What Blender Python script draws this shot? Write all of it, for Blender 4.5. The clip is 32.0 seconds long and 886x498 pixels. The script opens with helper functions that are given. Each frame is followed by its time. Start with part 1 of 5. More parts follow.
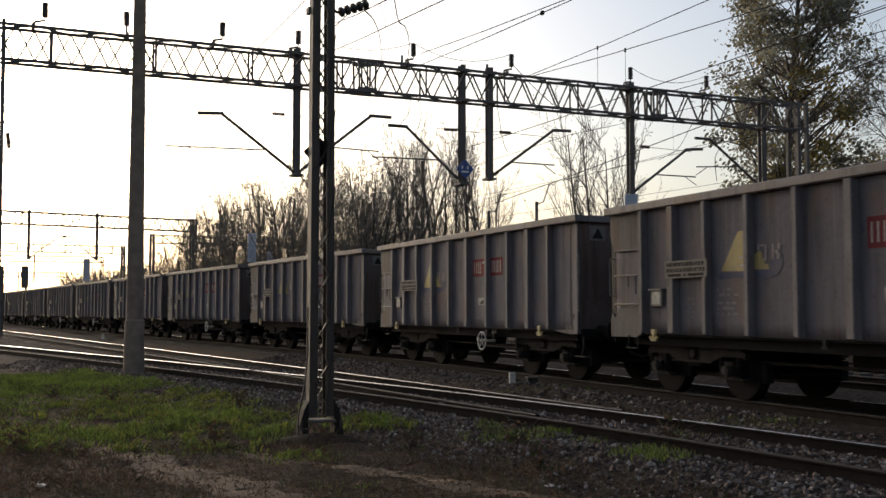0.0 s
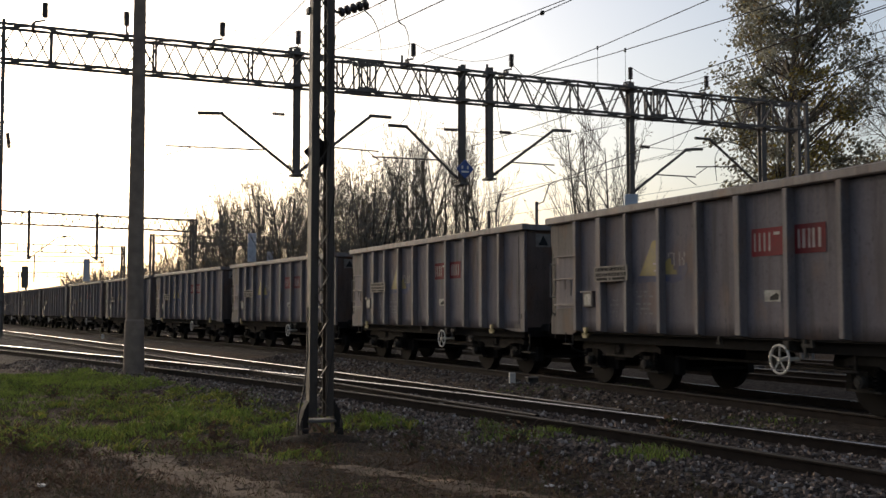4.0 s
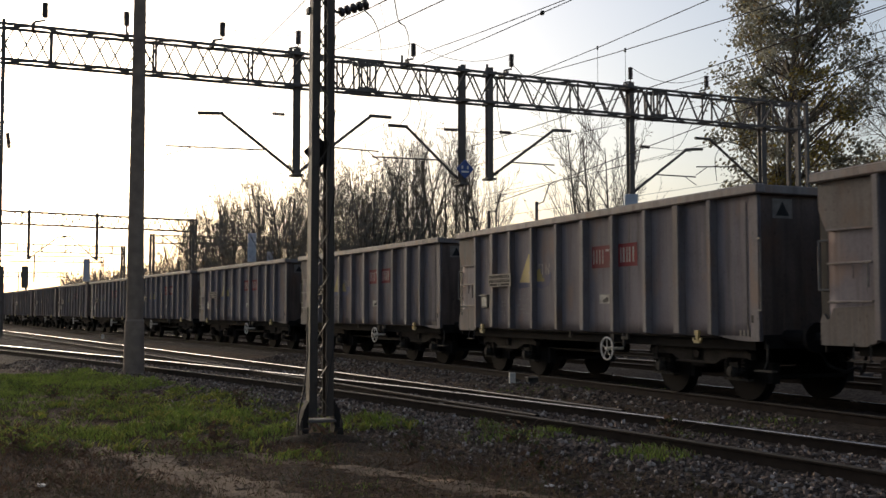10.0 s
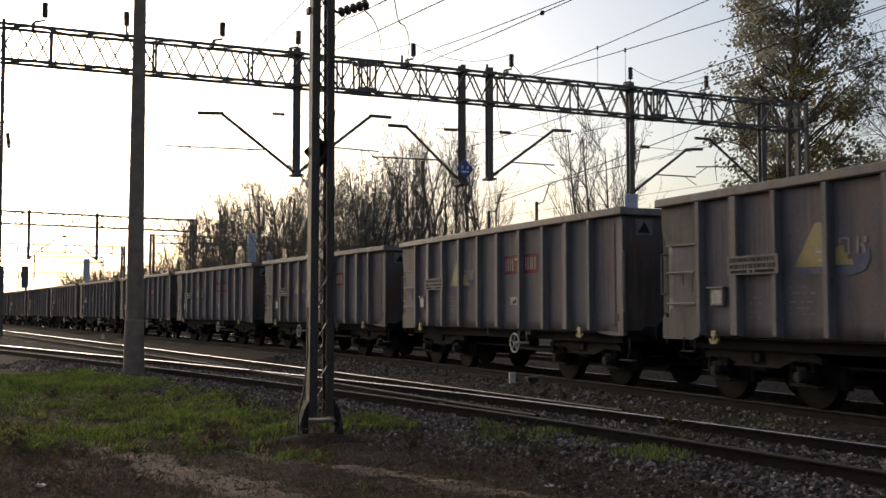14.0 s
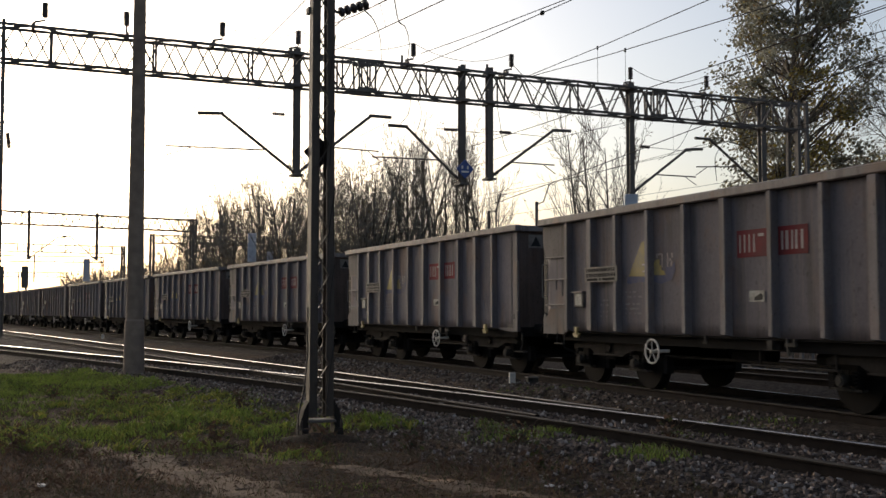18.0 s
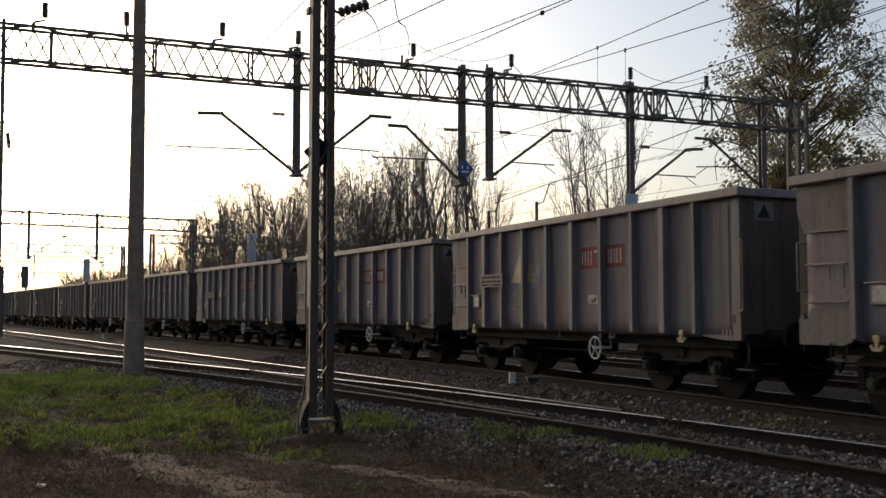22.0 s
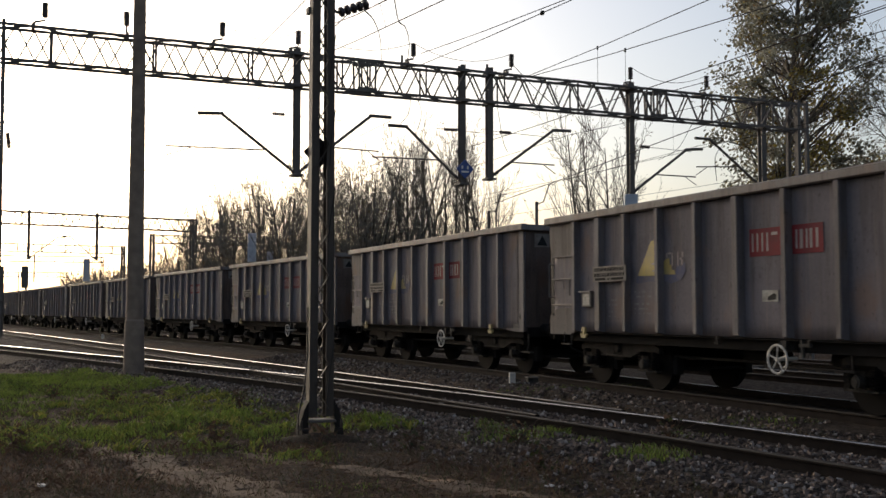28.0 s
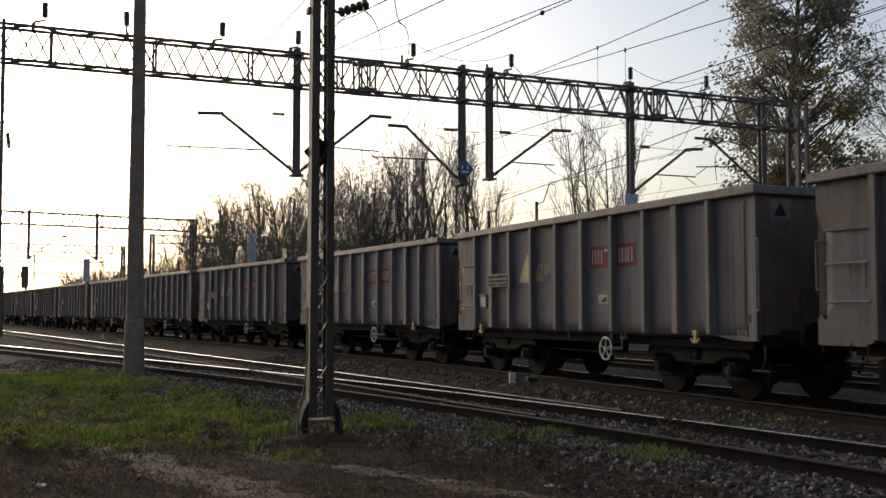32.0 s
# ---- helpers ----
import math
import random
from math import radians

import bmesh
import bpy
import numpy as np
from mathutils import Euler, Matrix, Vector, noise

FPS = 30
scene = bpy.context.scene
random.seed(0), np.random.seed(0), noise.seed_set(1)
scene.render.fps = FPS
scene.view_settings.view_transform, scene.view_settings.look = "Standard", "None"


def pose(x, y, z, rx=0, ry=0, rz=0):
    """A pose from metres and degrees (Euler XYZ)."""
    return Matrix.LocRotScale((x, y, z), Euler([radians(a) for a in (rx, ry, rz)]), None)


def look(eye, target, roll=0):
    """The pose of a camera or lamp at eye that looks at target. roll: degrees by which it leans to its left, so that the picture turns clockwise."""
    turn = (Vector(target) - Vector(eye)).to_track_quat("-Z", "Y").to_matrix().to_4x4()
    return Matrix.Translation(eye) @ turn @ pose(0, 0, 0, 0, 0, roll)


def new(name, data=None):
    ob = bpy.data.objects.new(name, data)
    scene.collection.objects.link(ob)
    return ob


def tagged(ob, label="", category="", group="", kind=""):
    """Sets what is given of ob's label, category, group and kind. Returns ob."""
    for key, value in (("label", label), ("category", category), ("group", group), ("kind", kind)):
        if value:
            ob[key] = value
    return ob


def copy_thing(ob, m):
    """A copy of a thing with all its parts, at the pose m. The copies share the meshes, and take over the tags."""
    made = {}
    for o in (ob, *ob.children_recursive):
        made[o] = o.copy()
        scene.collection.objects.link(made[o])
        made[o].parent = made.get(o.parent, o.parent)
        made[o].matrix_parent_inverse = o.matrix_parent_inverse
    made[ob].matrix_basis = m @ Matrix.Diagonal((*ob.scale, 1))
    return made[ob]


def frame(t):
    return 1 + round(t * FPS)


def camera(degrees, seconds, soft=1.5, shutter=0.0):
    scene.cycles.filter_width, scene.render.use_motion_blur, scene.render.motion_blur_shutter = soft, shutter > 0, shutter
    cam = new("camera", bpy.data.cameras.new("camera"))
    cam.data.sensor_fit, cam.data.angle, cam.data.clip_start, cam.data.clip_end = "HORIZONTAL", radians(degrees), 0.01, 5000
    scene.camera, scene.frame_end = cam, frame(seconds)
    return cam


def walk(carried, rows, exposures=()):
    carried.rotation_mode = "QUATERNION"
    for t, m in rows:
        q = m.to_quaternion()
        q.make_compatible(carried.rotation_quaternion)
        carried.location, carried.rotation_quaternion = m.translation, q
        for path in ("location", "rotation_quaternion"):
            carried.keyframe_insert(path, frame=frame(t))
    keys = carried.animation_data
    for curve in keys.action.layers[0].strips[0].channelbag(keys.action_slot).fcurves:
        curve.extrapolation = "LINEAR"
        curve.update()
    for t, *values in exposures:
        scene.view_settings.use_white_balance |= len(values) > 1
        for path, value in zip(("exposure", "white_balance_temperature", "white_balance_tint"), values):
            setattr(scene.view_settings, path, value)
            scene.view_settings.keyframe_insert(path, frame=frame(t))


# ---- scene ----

cam = camera(46, 32.0, soft=1.5, shutter=0.2)
EYE = pose(0, 0, 1.434, 93.39, 0, 0)
walk(cam, [(0.0, EYE), (32.0, EYE)], exposures=[(0.0, 0.0, 6480, 13), (32.0, 0.0, 6480, 13)])

# ---- world, sun ----
SUN_AZ, SUN_EL = -34.0, 13.0          # degrees left of straight ahead, and up
world = bpy.data.worlds.new("world")
scene.world = world
world.use_nodes = True
wn = world.node_tree.nodes
sky = wn.new("ShaderNodeTexSky")
sky.sky_type = "NISHITA"
sky.sun_disc = False
sky.sun_elevation = radians(SUN_EL)
sky.sun_rotation = radians(SUN_AZ)
sky.air_density, sky.dust_density, sky.ozone_density = 1.0, 4.0, 1.5
wn["Background"].inputs["Strength"].default_value = 0.195
haze = wn.new("ShaderNodeHueSaturation")       # thin high haze pales the sky's colour all over
haze.inputs["Saturation"].default_value = 0.82
world.node_tree.links.new(sky.outputs["Color"], haze.inputs["Color"])
world.node_tree.links.new(haze.outputs["Color"], wn["Background"].inputs["Color"])

sun = new("sun", bpy.data.lights.new("sun", "SUN"))
sun.data.energy, sun.data.angle, sun.data.color = 0.56, radians(6.0), (1.0, 0.92, 0.82)
sun.matrix_world = look((0, 0, 0), (-math.sin(radians(SUN_AZ)) * math.cos(radians(SUN_EL)),
                                    -math.cos(radians(SUN_AZ)) * math.cos(radians(SUN_EL)), -math.sin(radians(SUN_EL))))


# ---- materials ----
def material(name, base, rough=0.7, metal=0.0, second=None, scale=6.0, fine=60.0, bump=0.2, contrast=0.5, spec=0.5, per_object=0.0, stretch=(1, 1, 1), streak=None):
    """Two-scale noise between base and second colour, fine relief, roughness that varies with it."""
    m = bpy.data.materials.new(name)
    m.use_nodes = True
    nt = m.node_tree
    n, l = nt.nodes, nt.links
    b = n["Principled BSDF"]
    second = second or tuple(c * 0.65 for c in base)
    tc = n.new("ShaderNodeTexCoord")
    mp = n.new("ShaderNodeMapping")
    mp.inputs["Scale"].default_value = stretch
    coord = tc.outputs["Object"]
    if per_object:
        oi0 = n.new("ShaderNodeObjectInfo")
        sh = n.new("ShaderNodeVectorMath")
        sh.operation = "MULTIPLY_ADD"
        l.new(oi0.outputs["Random"], sh.inputs[0])
        sh.inputs[1].default_value = (37.0, 53.0, 0.0)
        l.new(tc.outputs["Object"], sh.inputs[2])
        coord = sh.outputs["Vector"]
    l.new(coord, mp.inputs["Vector"])
    big, small = n.new("ShaderNodeTexNoise"), n.new("ShaderNodeTexNoise")
    big.inputs["Scale"].default_value, big.inputs["Detail"].default_value = scale, 6
    small.inputs["Scale"].default_value, small.inputs["Detail"].default_value = fine, 4
    l.new(mp.outputs["Vector"], big.inputs["Vector"])
    l.new(mp.outputs["Vector"], small.inputs["Vector"])
    mixf = n.new("ShaderNodeMix")
    mixf.data_type = "FLOAT"
    mixf.inputs["Factor"].default_value = 0.35
    l.new(big.outputs["Fac"], mixf.inputs["A"])
    l.new(small.outputs["Fac"], mixf.inputs["B"])
    ramp = n.new("ShaderNodeValToRGB")
    ramp.color_ramp.elements[0].position, ramp.color_ramp.elements[1].position = 0.5 - 0.25 * contrast, 0.5 + 0.25 * contrast
    ramp.color_ramp.elements[0].color, ramp.color_ramp.elements[1].color = (*second, 1), (*base, 1)
    l.new(mixf.outputs["Result"], ramp.inputs["Fac"])
    colour = ramp.outputs["Color"]
    if streak:
        # dark runs of dirt down the sheet, and broad rusty stains
        for sc, lo, hi, tint in (((5, 5, 0.5), 0.50, 0.66, tuple(c * 0.55 for c in streak)), ((1.6, 1.6, 0.9), 0.54, 0.66, (streak[0] * 1.5, streak[1] * 1.15, streak[2] * 0.9)),
                                 ((16, 16, 0.5), 0.55, 0.70, tuple(c * 1.6 for c in streak)), ((26, 26, 9.0), 0.62, 0.70, tuple(c * 0.4 for c in streak))):
            st = n.new("ShaderNodeTexNoise")
            mp2 = n.new("ShaderNodeMapping")
            mp2.inputs["Scale"].default_value = sc
            st.inputs["Scale"].default_value, st.inputs["Detail"].default_value = 1.0, 6
            l.new(coord, mp2.inputs["Vector"])
            l.new(mp2.outputs["Vector"], st.inputs["Vector"])
            r2 = n.new("ShaderNodeMapRange")
            r2.inputs["From Min"].default_value, r2.inputs["From Max"].default_value = lo, hi
            r2.inputs["To Max"].default_value = 0.55
            l.new(st.outputs["Fac"], r2.inputs["Value"])
            mx = n.new("ShaderNodeMix")
            mx.data_type = "RGBA"
            l.new(r2.outputs["Result"], mx.inputs["Factor"])
            l.new(colour, mx.inputs["A"])
            mx.inputs["B"].default_value = (*tint, 1)
            colour = mx.outputs["Result"]
    if per_object:
        oi = n.new("ShaderNodeObjectInfo")
        hsv = n.new("ShaderNodeHueSaturation")
        mr = n.new("ShaderNodeMapRange")
        mr.inputs["To Min"].default_value, mr.inputs["To Max"].default_value = 1 - per_object, 1 + per_object
        l.new(oi.outputs["Random"], mr.inputs["Value"])
        l.new(mr.outputs["Result"], hsv.inputs["Value"])
        l.new(colour, hsv.inputs["Color"])
        colour = hsv.outputs["Color"]
    l.new(colour, b.inputs["Base Color"])
    b.inputs["Metallic"].default_value = metal
    b.inputs["Specular IOR Level"].default_value = spec
    rr = n.new("ShaderNodeMapRange")
    rr.inputs["To Min"].default_value, rr.inputs["To Max"].default_value = max(0.05, rough - 0.12), min(1, rough + 0.12)
    l.new(mixf.outputs["Result"], rr.inputs["Value"])
    l.new(rr.outputs["Result"], b.inputs["Roughness"])
    if bump:
        bp = n.new("ShaderNodeBump")
        bp.inputs["Strength"].default_value, bp.inputs["Distance"].default_value = bump, 0.02
        l.new(mixf.outputs["Result"], bp.inputs["Height"])
        l.new(bp.outputs["Normal"], b.inputs["Normal"])
    return m


M_SKIN = material("wagon_skin_paint", (0.148, 0.134, 0.148), 0.78, second=(0.102, 0.092, 0.104), scale=1.0, fine=22, bump=0.05, per_object=0.12, streak=(0.118, 0.100, 0.095), spec=0.22)
M_WAGON = material("wagon_paint", (0.158, 0.141, 0.143), 0.72, second=(0.106, 0.094, 0.098), scale=1.2, fine=25, bump=0.06, per_object=0.12, streak=(0.114, 0.095, 0.087), spec=0.3)
M_DUSTY = material("dusty_wagon_paint", (0.140, 0.125, 0.118), 0.8, second=(0.098, 0.086, 0.081), scale=1.5, fine=30, bump=0.06, per_object=0.1, streak=(0.100, 0.082, 0.072), spec=0.2)
# end walls: browner and darker than the side paint
M_END = material("brown_end_paint", (0.120, 0.092, 0.081), 0.78, second=(0.078, 0.058, 0.050), scale=1.2, fine=25, bump=0.08, per_object=0.12, streak=(0.078, 0.056, 0.046), spec=0.2)
M_RIM = material("wagon_rim_paint", (0.155, 0.139, 0.138), 0.65, second=(0.112, 0.098, 0.096), scale=2.5, fine=40, bump=0.08, per_object=0.1, streak=(0.118, 0.092, 0.078), spec=0.4)
# soot plus the shade under the body, both put into this colour
M_UNDER = material("shaded_sooty_steel", (0.015, 0.014, 0.014), 0.92, second=(0.009, 0.0085, 0.0085), scale=4, bump=0.2, spec=0.08)
M_FRAME = material("dusty_sooty_steel", (0.042, 0.037, 0.033), 0.9, second=(0.011, 0.010, 0.0095), scale=3, fine=18, bump=0.2, contrast=0.9, spec=0.08)
# near-black, so the wheels carry the underframe's shade in their colour
M_WHEEL = material("shaded_wheel_steel", (0.0105, 0.0095, 0.0092), 0.85, 0.0, second=(0.0068, 0.0062, 0.006), scale=5, spec=0.06)
M_AXBOX = material("dusty_cast_iron", (0.062, 0.057, 0.05), 0.85, second=(0.016, 0.0145, 0.013), scale=6, spec=0.1)
M_RED = material("faded_red_paint", (0.165, 0.020, 0.024), 0.75, second=(0.105, 0.024, 0.028), scale=4, bump=0.03, spec=0.15, per_object=0.25)
M_WHITE = material("dirty_white_paint", (0.66, 0.62, 0.56), 0.6, second=(0.42, 0.38, 0.33), scale=6, bump=0.04)
M_CARD = material("weathered_card", (0.36, 0.35, 0.31), 0.7, second=(0.17, 0.16, 0.14), scale=9, bump=0.02)
M_MARK = material("worn_pale_lettering", (0.33, 0.28, 0.27), 0.7, second=(0.19, 0.15, 0.15), scale=7, contrast=0.8, bump=0.02)
M_FAINT = material("ghost_lettering", (0.23, 0.21, 0.215), 0.75, second=(0.135, 0.122, 0.132), scale=5, contrast=0.9, bump=0, spec=0.2)
M_HOOK = material("yellow_hook_paint", (0.34, 0.26, 0.09), 0.65, second=(0.20, 0.155, 0.07), scale=9, bump=0.03, per_object=0.3)
M_YELLOW = material("faded_yellow_paint", (0.34, 0.255, 0.055), 0.65, second=(0.19, 0.15, 0.085), scale=3, fine=14, contrast=0.8, bump=0.03, per_object=0.3)
M_BLUE = material("faded_blue_paint", (0.062, 0.072, 0.138), 0.75, second=(0.118, 0.107, 0.122), scale=4, fine=14, contrast=0.7, bump=0.03, spec=0.2, per_object=0.2)
M_PLATE = material("dusty_beige_plate", (0.19, 0.17, 0.15), 0.75, second=(0.12, 0.106, 0.094), scale=8, spec=0.25)
# black parts, and the shade in the wagon's recessed corner
M_BLACK = material("black_parts_and_shade", (0.016, 0.0155, 0.0155), 0.7, spec=0.2)
M_MAST = material("weathered_mast_steel", (0.058, 0.041, 0.028), 0.7, second=(0.033, 0.023, 0.017), scale=3, fine=40, bump=0.15)
M_FOOT = material("tarred_mast_foot", (0.026, 0.021, 0.017), 0.85, second=(0.014, 0.011, 0.010), scale=6, fine=40, bump=0.2, spec=0.2)
M_GANTRY = material("grey_gantry_steel", (0.115, 0.098, 0.086), 0.7, second=(0.07, 0.057, 0.048), scale=2)
M_CONCRETE = material("pole_concrete", (0.24, 0.175, 0.13), 0.95, second=(0.15, 0.108, 0.08), scale=4, fine=50, bump=0.3)
M_INSUL = material("brown_porcelain", (0.03, 0.02, 0.018), 0.5, second=(0.035, 0.02, 0.018))
M_WIRE = material("wire_copper", (0.035, 0.03, 0.028), 0.8, 0.0, bump=0, spec=0.2)
M_RAILTOP = material("polished_rail", (0.27, 0.267, 0.268), 0.24, 1.0, second=(0.13, 0.127, 0.124), scale=3, fine=30, bump=0.02)
M_RAILWORN = material("half_polished_rail", (0.055, 0.052, 0.05), 0.3, 1.0, second=(0.025, 0.023, 0.022), scale=2.5, fine=30, bump=0.03)
M_RAIL = material("rusty_rail", (0.022, 0.0165, 0.014), 0.95, second=(0.012, 0.009, 0.008), scale=6, bump=0.2, spec=0.1)
M_RAILDULL = material("rust_filmed_rail_head", (0.030, 0.025, 0.022), 0.75, second=(0.018, 0.0145, 0.0125), scale=5, bump=0.1, spec=0.25)
M_SLEEPER = material("weathered_sleeper", (0.075, 0.062, 0.052), 0.95, second=(0.045, 0.036, 0.03), scale=6, fine=80, bump=0.4, per_object=0.2, stretch=(1, 4, 4))
M_BARK = material("bark", (0.18, 0.152, 0.122), 0.9, second=(0.06, 0.05, 0.042), scale=3, fine=30, bump=0.4)
M_TWIG = material("twig", (0.25, 0.21, 0.165), 0.9, second=(0.17, 0.14, 0.11), scale=2, bump=0)
M_SIGNAL = material("signal_grey", (0.46, 0.49, 0.54), 0.7, second=(0.36, 0.38, 0.42), scale=3)
M_SIGNBLUE = material("sign_blue", (0.02, 0.05, 0.22), 0.4, second=(0.015, 0.04, 0.16), scale=8, bump=0)


# ---- mesh helpers ----
def part(name, bm, mat, parent=None, label="", smooth=False):
    me = bpy.data.meshes.new(name)
    bm.to_mesh(me)
    bm.free()
    for m in (mat if isinstance(mat, (list, tuple)) else [mat]):
        me.materials.append(m)
    if smooth:
        for p in me.polygons:
            p.use_smooth = True
    ob = new(name, me)
    if parent:
        ob.parent = parent
    if label:
        tagged(ob, label)
    return ob


def box(bm, x0, x1, y0, y1, z0, z1, mi=0, bev=0.0):
    r = bmesh.ops.create_cube(bm, size=1, matrix=Matrix.Translation(((x0 + x1) / 2, (y0 + y1) / 2, (z0 + z1) / 2)) @ Matrix.Diagonal((x1 - x0, y1 - y0, z1 - z0, 1)))
    fs = {f for v in r["verts"] for f in v.link_faces}
    for f in fs:
        f.material_index = mi
    if bev:
        bmesh.ops.bevel(bm, geom=list({e for v in r["verts"] for e in v.link_edges}), offset=bev, segments=1, affect="EDGES")
    return bm


def along(p, q):
    p, q = Vector(p), Vector(q)
    return Matrix.Translation((p + q) / 2) @ (q - p).to_track_quat("Z", "Y").to_matrix().to_4x4(), (q - p).length


def rod(bm, p, q, r, r2=None, seg=6, caps=True):
    m, d = along(p, q)
    bmesh.ops.create_cone(bm, cap_ends=caps, segments=seg, radius1=r, radius2=r if r2 is None else r2, depth=d, matrix=m)
    return bm


def bar(bm, p, q, w, h):
    m, d = along(p, q)
    bmesh.ops.create_cube(bm, size=1, matrix=m @ Matrix.Diagonal((w, h, d, 1)))
    return bm


def B():
    return bmesh.new()


def tube(bm, pts, r, seg=4):
    """One thin tube through the points."""
    rings = []
    for i, p in enumerate(pts):
        d = (Vector(pts[min(i + 1, len(pts) - 1)]) - Vector(pts[max(i - 1, 0)])).normalized()
        a = d.orthogonal().normalized()
        b = d.cross(a)
        rr = r[i] if isinstance(r, (list, tuple)) else r
        rings.append([bm.verts.new(Vector(p) + rr * (math.cos(k * math.tau / seg) * a + math.sin(k * math.tau / seg) * b)) for k in range(seg)])
    for u, v in zip(rings, rings[1:]):
        for k in range(seg):
            bm.faces.new((u[k], u[(k + 1) % seg], v[(k + 1) % seg], v[k]))
    return bm


def thing(name, m, label, category, group=""):
    ob = new(name)
    ob.matrix_basis = m
    return tagged(ob, label, category, group)


# ---- track lines in plan: heading turns smoothly from one bearing to another ----
class Line:
    def __init__(self, x0, y0, near, far, mid, width):
        self.s = np.linspace(-420, 260, 3401)
        self.t = far + (near - far) / (1 + np.exp(-np.clip((self.s - mid) / width, -60, 60)))
        d = self.s[1] - self.s[0]
        c, n = np.cos(self.t), np.sin(self.t)
        x = np.concatenate([[0], np.cumsum((c[1:] + c[:-1]) / 2 * d)])
        y = np.concatenate([[0], np.cumsum((n[1:] + n[:-1]) / 2 * d)])
        i = int(np.argmin(abs(self.s)))
        self.x, self.y = x - x[i] + x0, y - y[i] + y0

    def at(self, s, off=0.0):
        x, y, t = (float(np.interp(s, self.s, v)) for v in (self.x, self.y, self.t))
        return x - off * math.sin(t), y + off * math.cos(t), t


TRAIN = Line(0.439, 25.702, -1.183, -1.0552, -5.764, 4.463)      # the wagons' near side
NEAR = Line(4.129, 9.176, -1.4767, -0.9115, 6.78, 8.80)           # the near rail of the near track

DIVERGE = Line(-4.08, 27.62, -1.08, -1.05, 2.0, 5.0)             # the far rail of the diverging track


# ---- ground: one sheet to the horizon ----
BED = [NEAR.at(s, 0.75)[:2] for s in np.arange(-90, 40, 1.0)] + [TRAIN.at(s, o)[:2] for s in np.arange(-150, 60, 1.2) for o in (1.45, 6.3)] + [DIVERGE.at(s, -0.75)[:2] for s in np.arange(-90, 8, 1.0)]


def build_ground():
    def axis(a, b, step, lo, hi):
        v = list(np.arange(a, b, step))
        x, d = b, step
        while x < hi:
            v.append(x)
            d *= 1.35
            x += d
        v.append(hi)
        x, d = a - step, step
        while x > lo:
            v.insert(0, x)
            d *= 1.35
            x -= d
        v.insert(0, lo)
        return v
    xs, ys = axis(-14, 10, 0.22, -2600, 2600), axis(4, 40, 0.22, -2600, 2600)
    arr = np.array(BED)
    verts = []
    for y in ys:
        for x in xs:
            if -60 < x < 40 and -40 < y < 130:
                d = float(np.sqrt(((arr - (x, y)) ** 2).sum(1).min()))
            else:
                d = 99
            base = -0.30 + 0.05 * noise.noise(Vector((x * 0.35, y * 0.35, 0))) + 0.03 * noise.noise(Vector((x * 1.7, y * 1.7, 3)))
            bed = -0.145 + 0.02 * noise.noise(Vector((x * 3, y * 3, 7)))
            k = min(1, max(0, (2.6 - d) / 1.1))
            k = k * k * (3 - 2 * k)
            verts.append((x, y, base * (1 - k) + bed * k))
    nx = len(xs)
    faces = [(j * nx + i, j * nx + i + 1, (j + 1) * nx + i + 1, (j + 1) * nx + i) for j in range(len(ys) - 1) for i in range(nx - 1)]
    me = bpy.data.meshes.new("ground")
    me.from_pydata(verts, [], faces)
    for p in me.polygons:
        p.use_smooth = True
    me.materials.append(ground_material())
    ob = new("ground", me)
    tagged(ob, "bare brown earth with grass patches and dark ballast", "ground", kind="structure")
    return ob


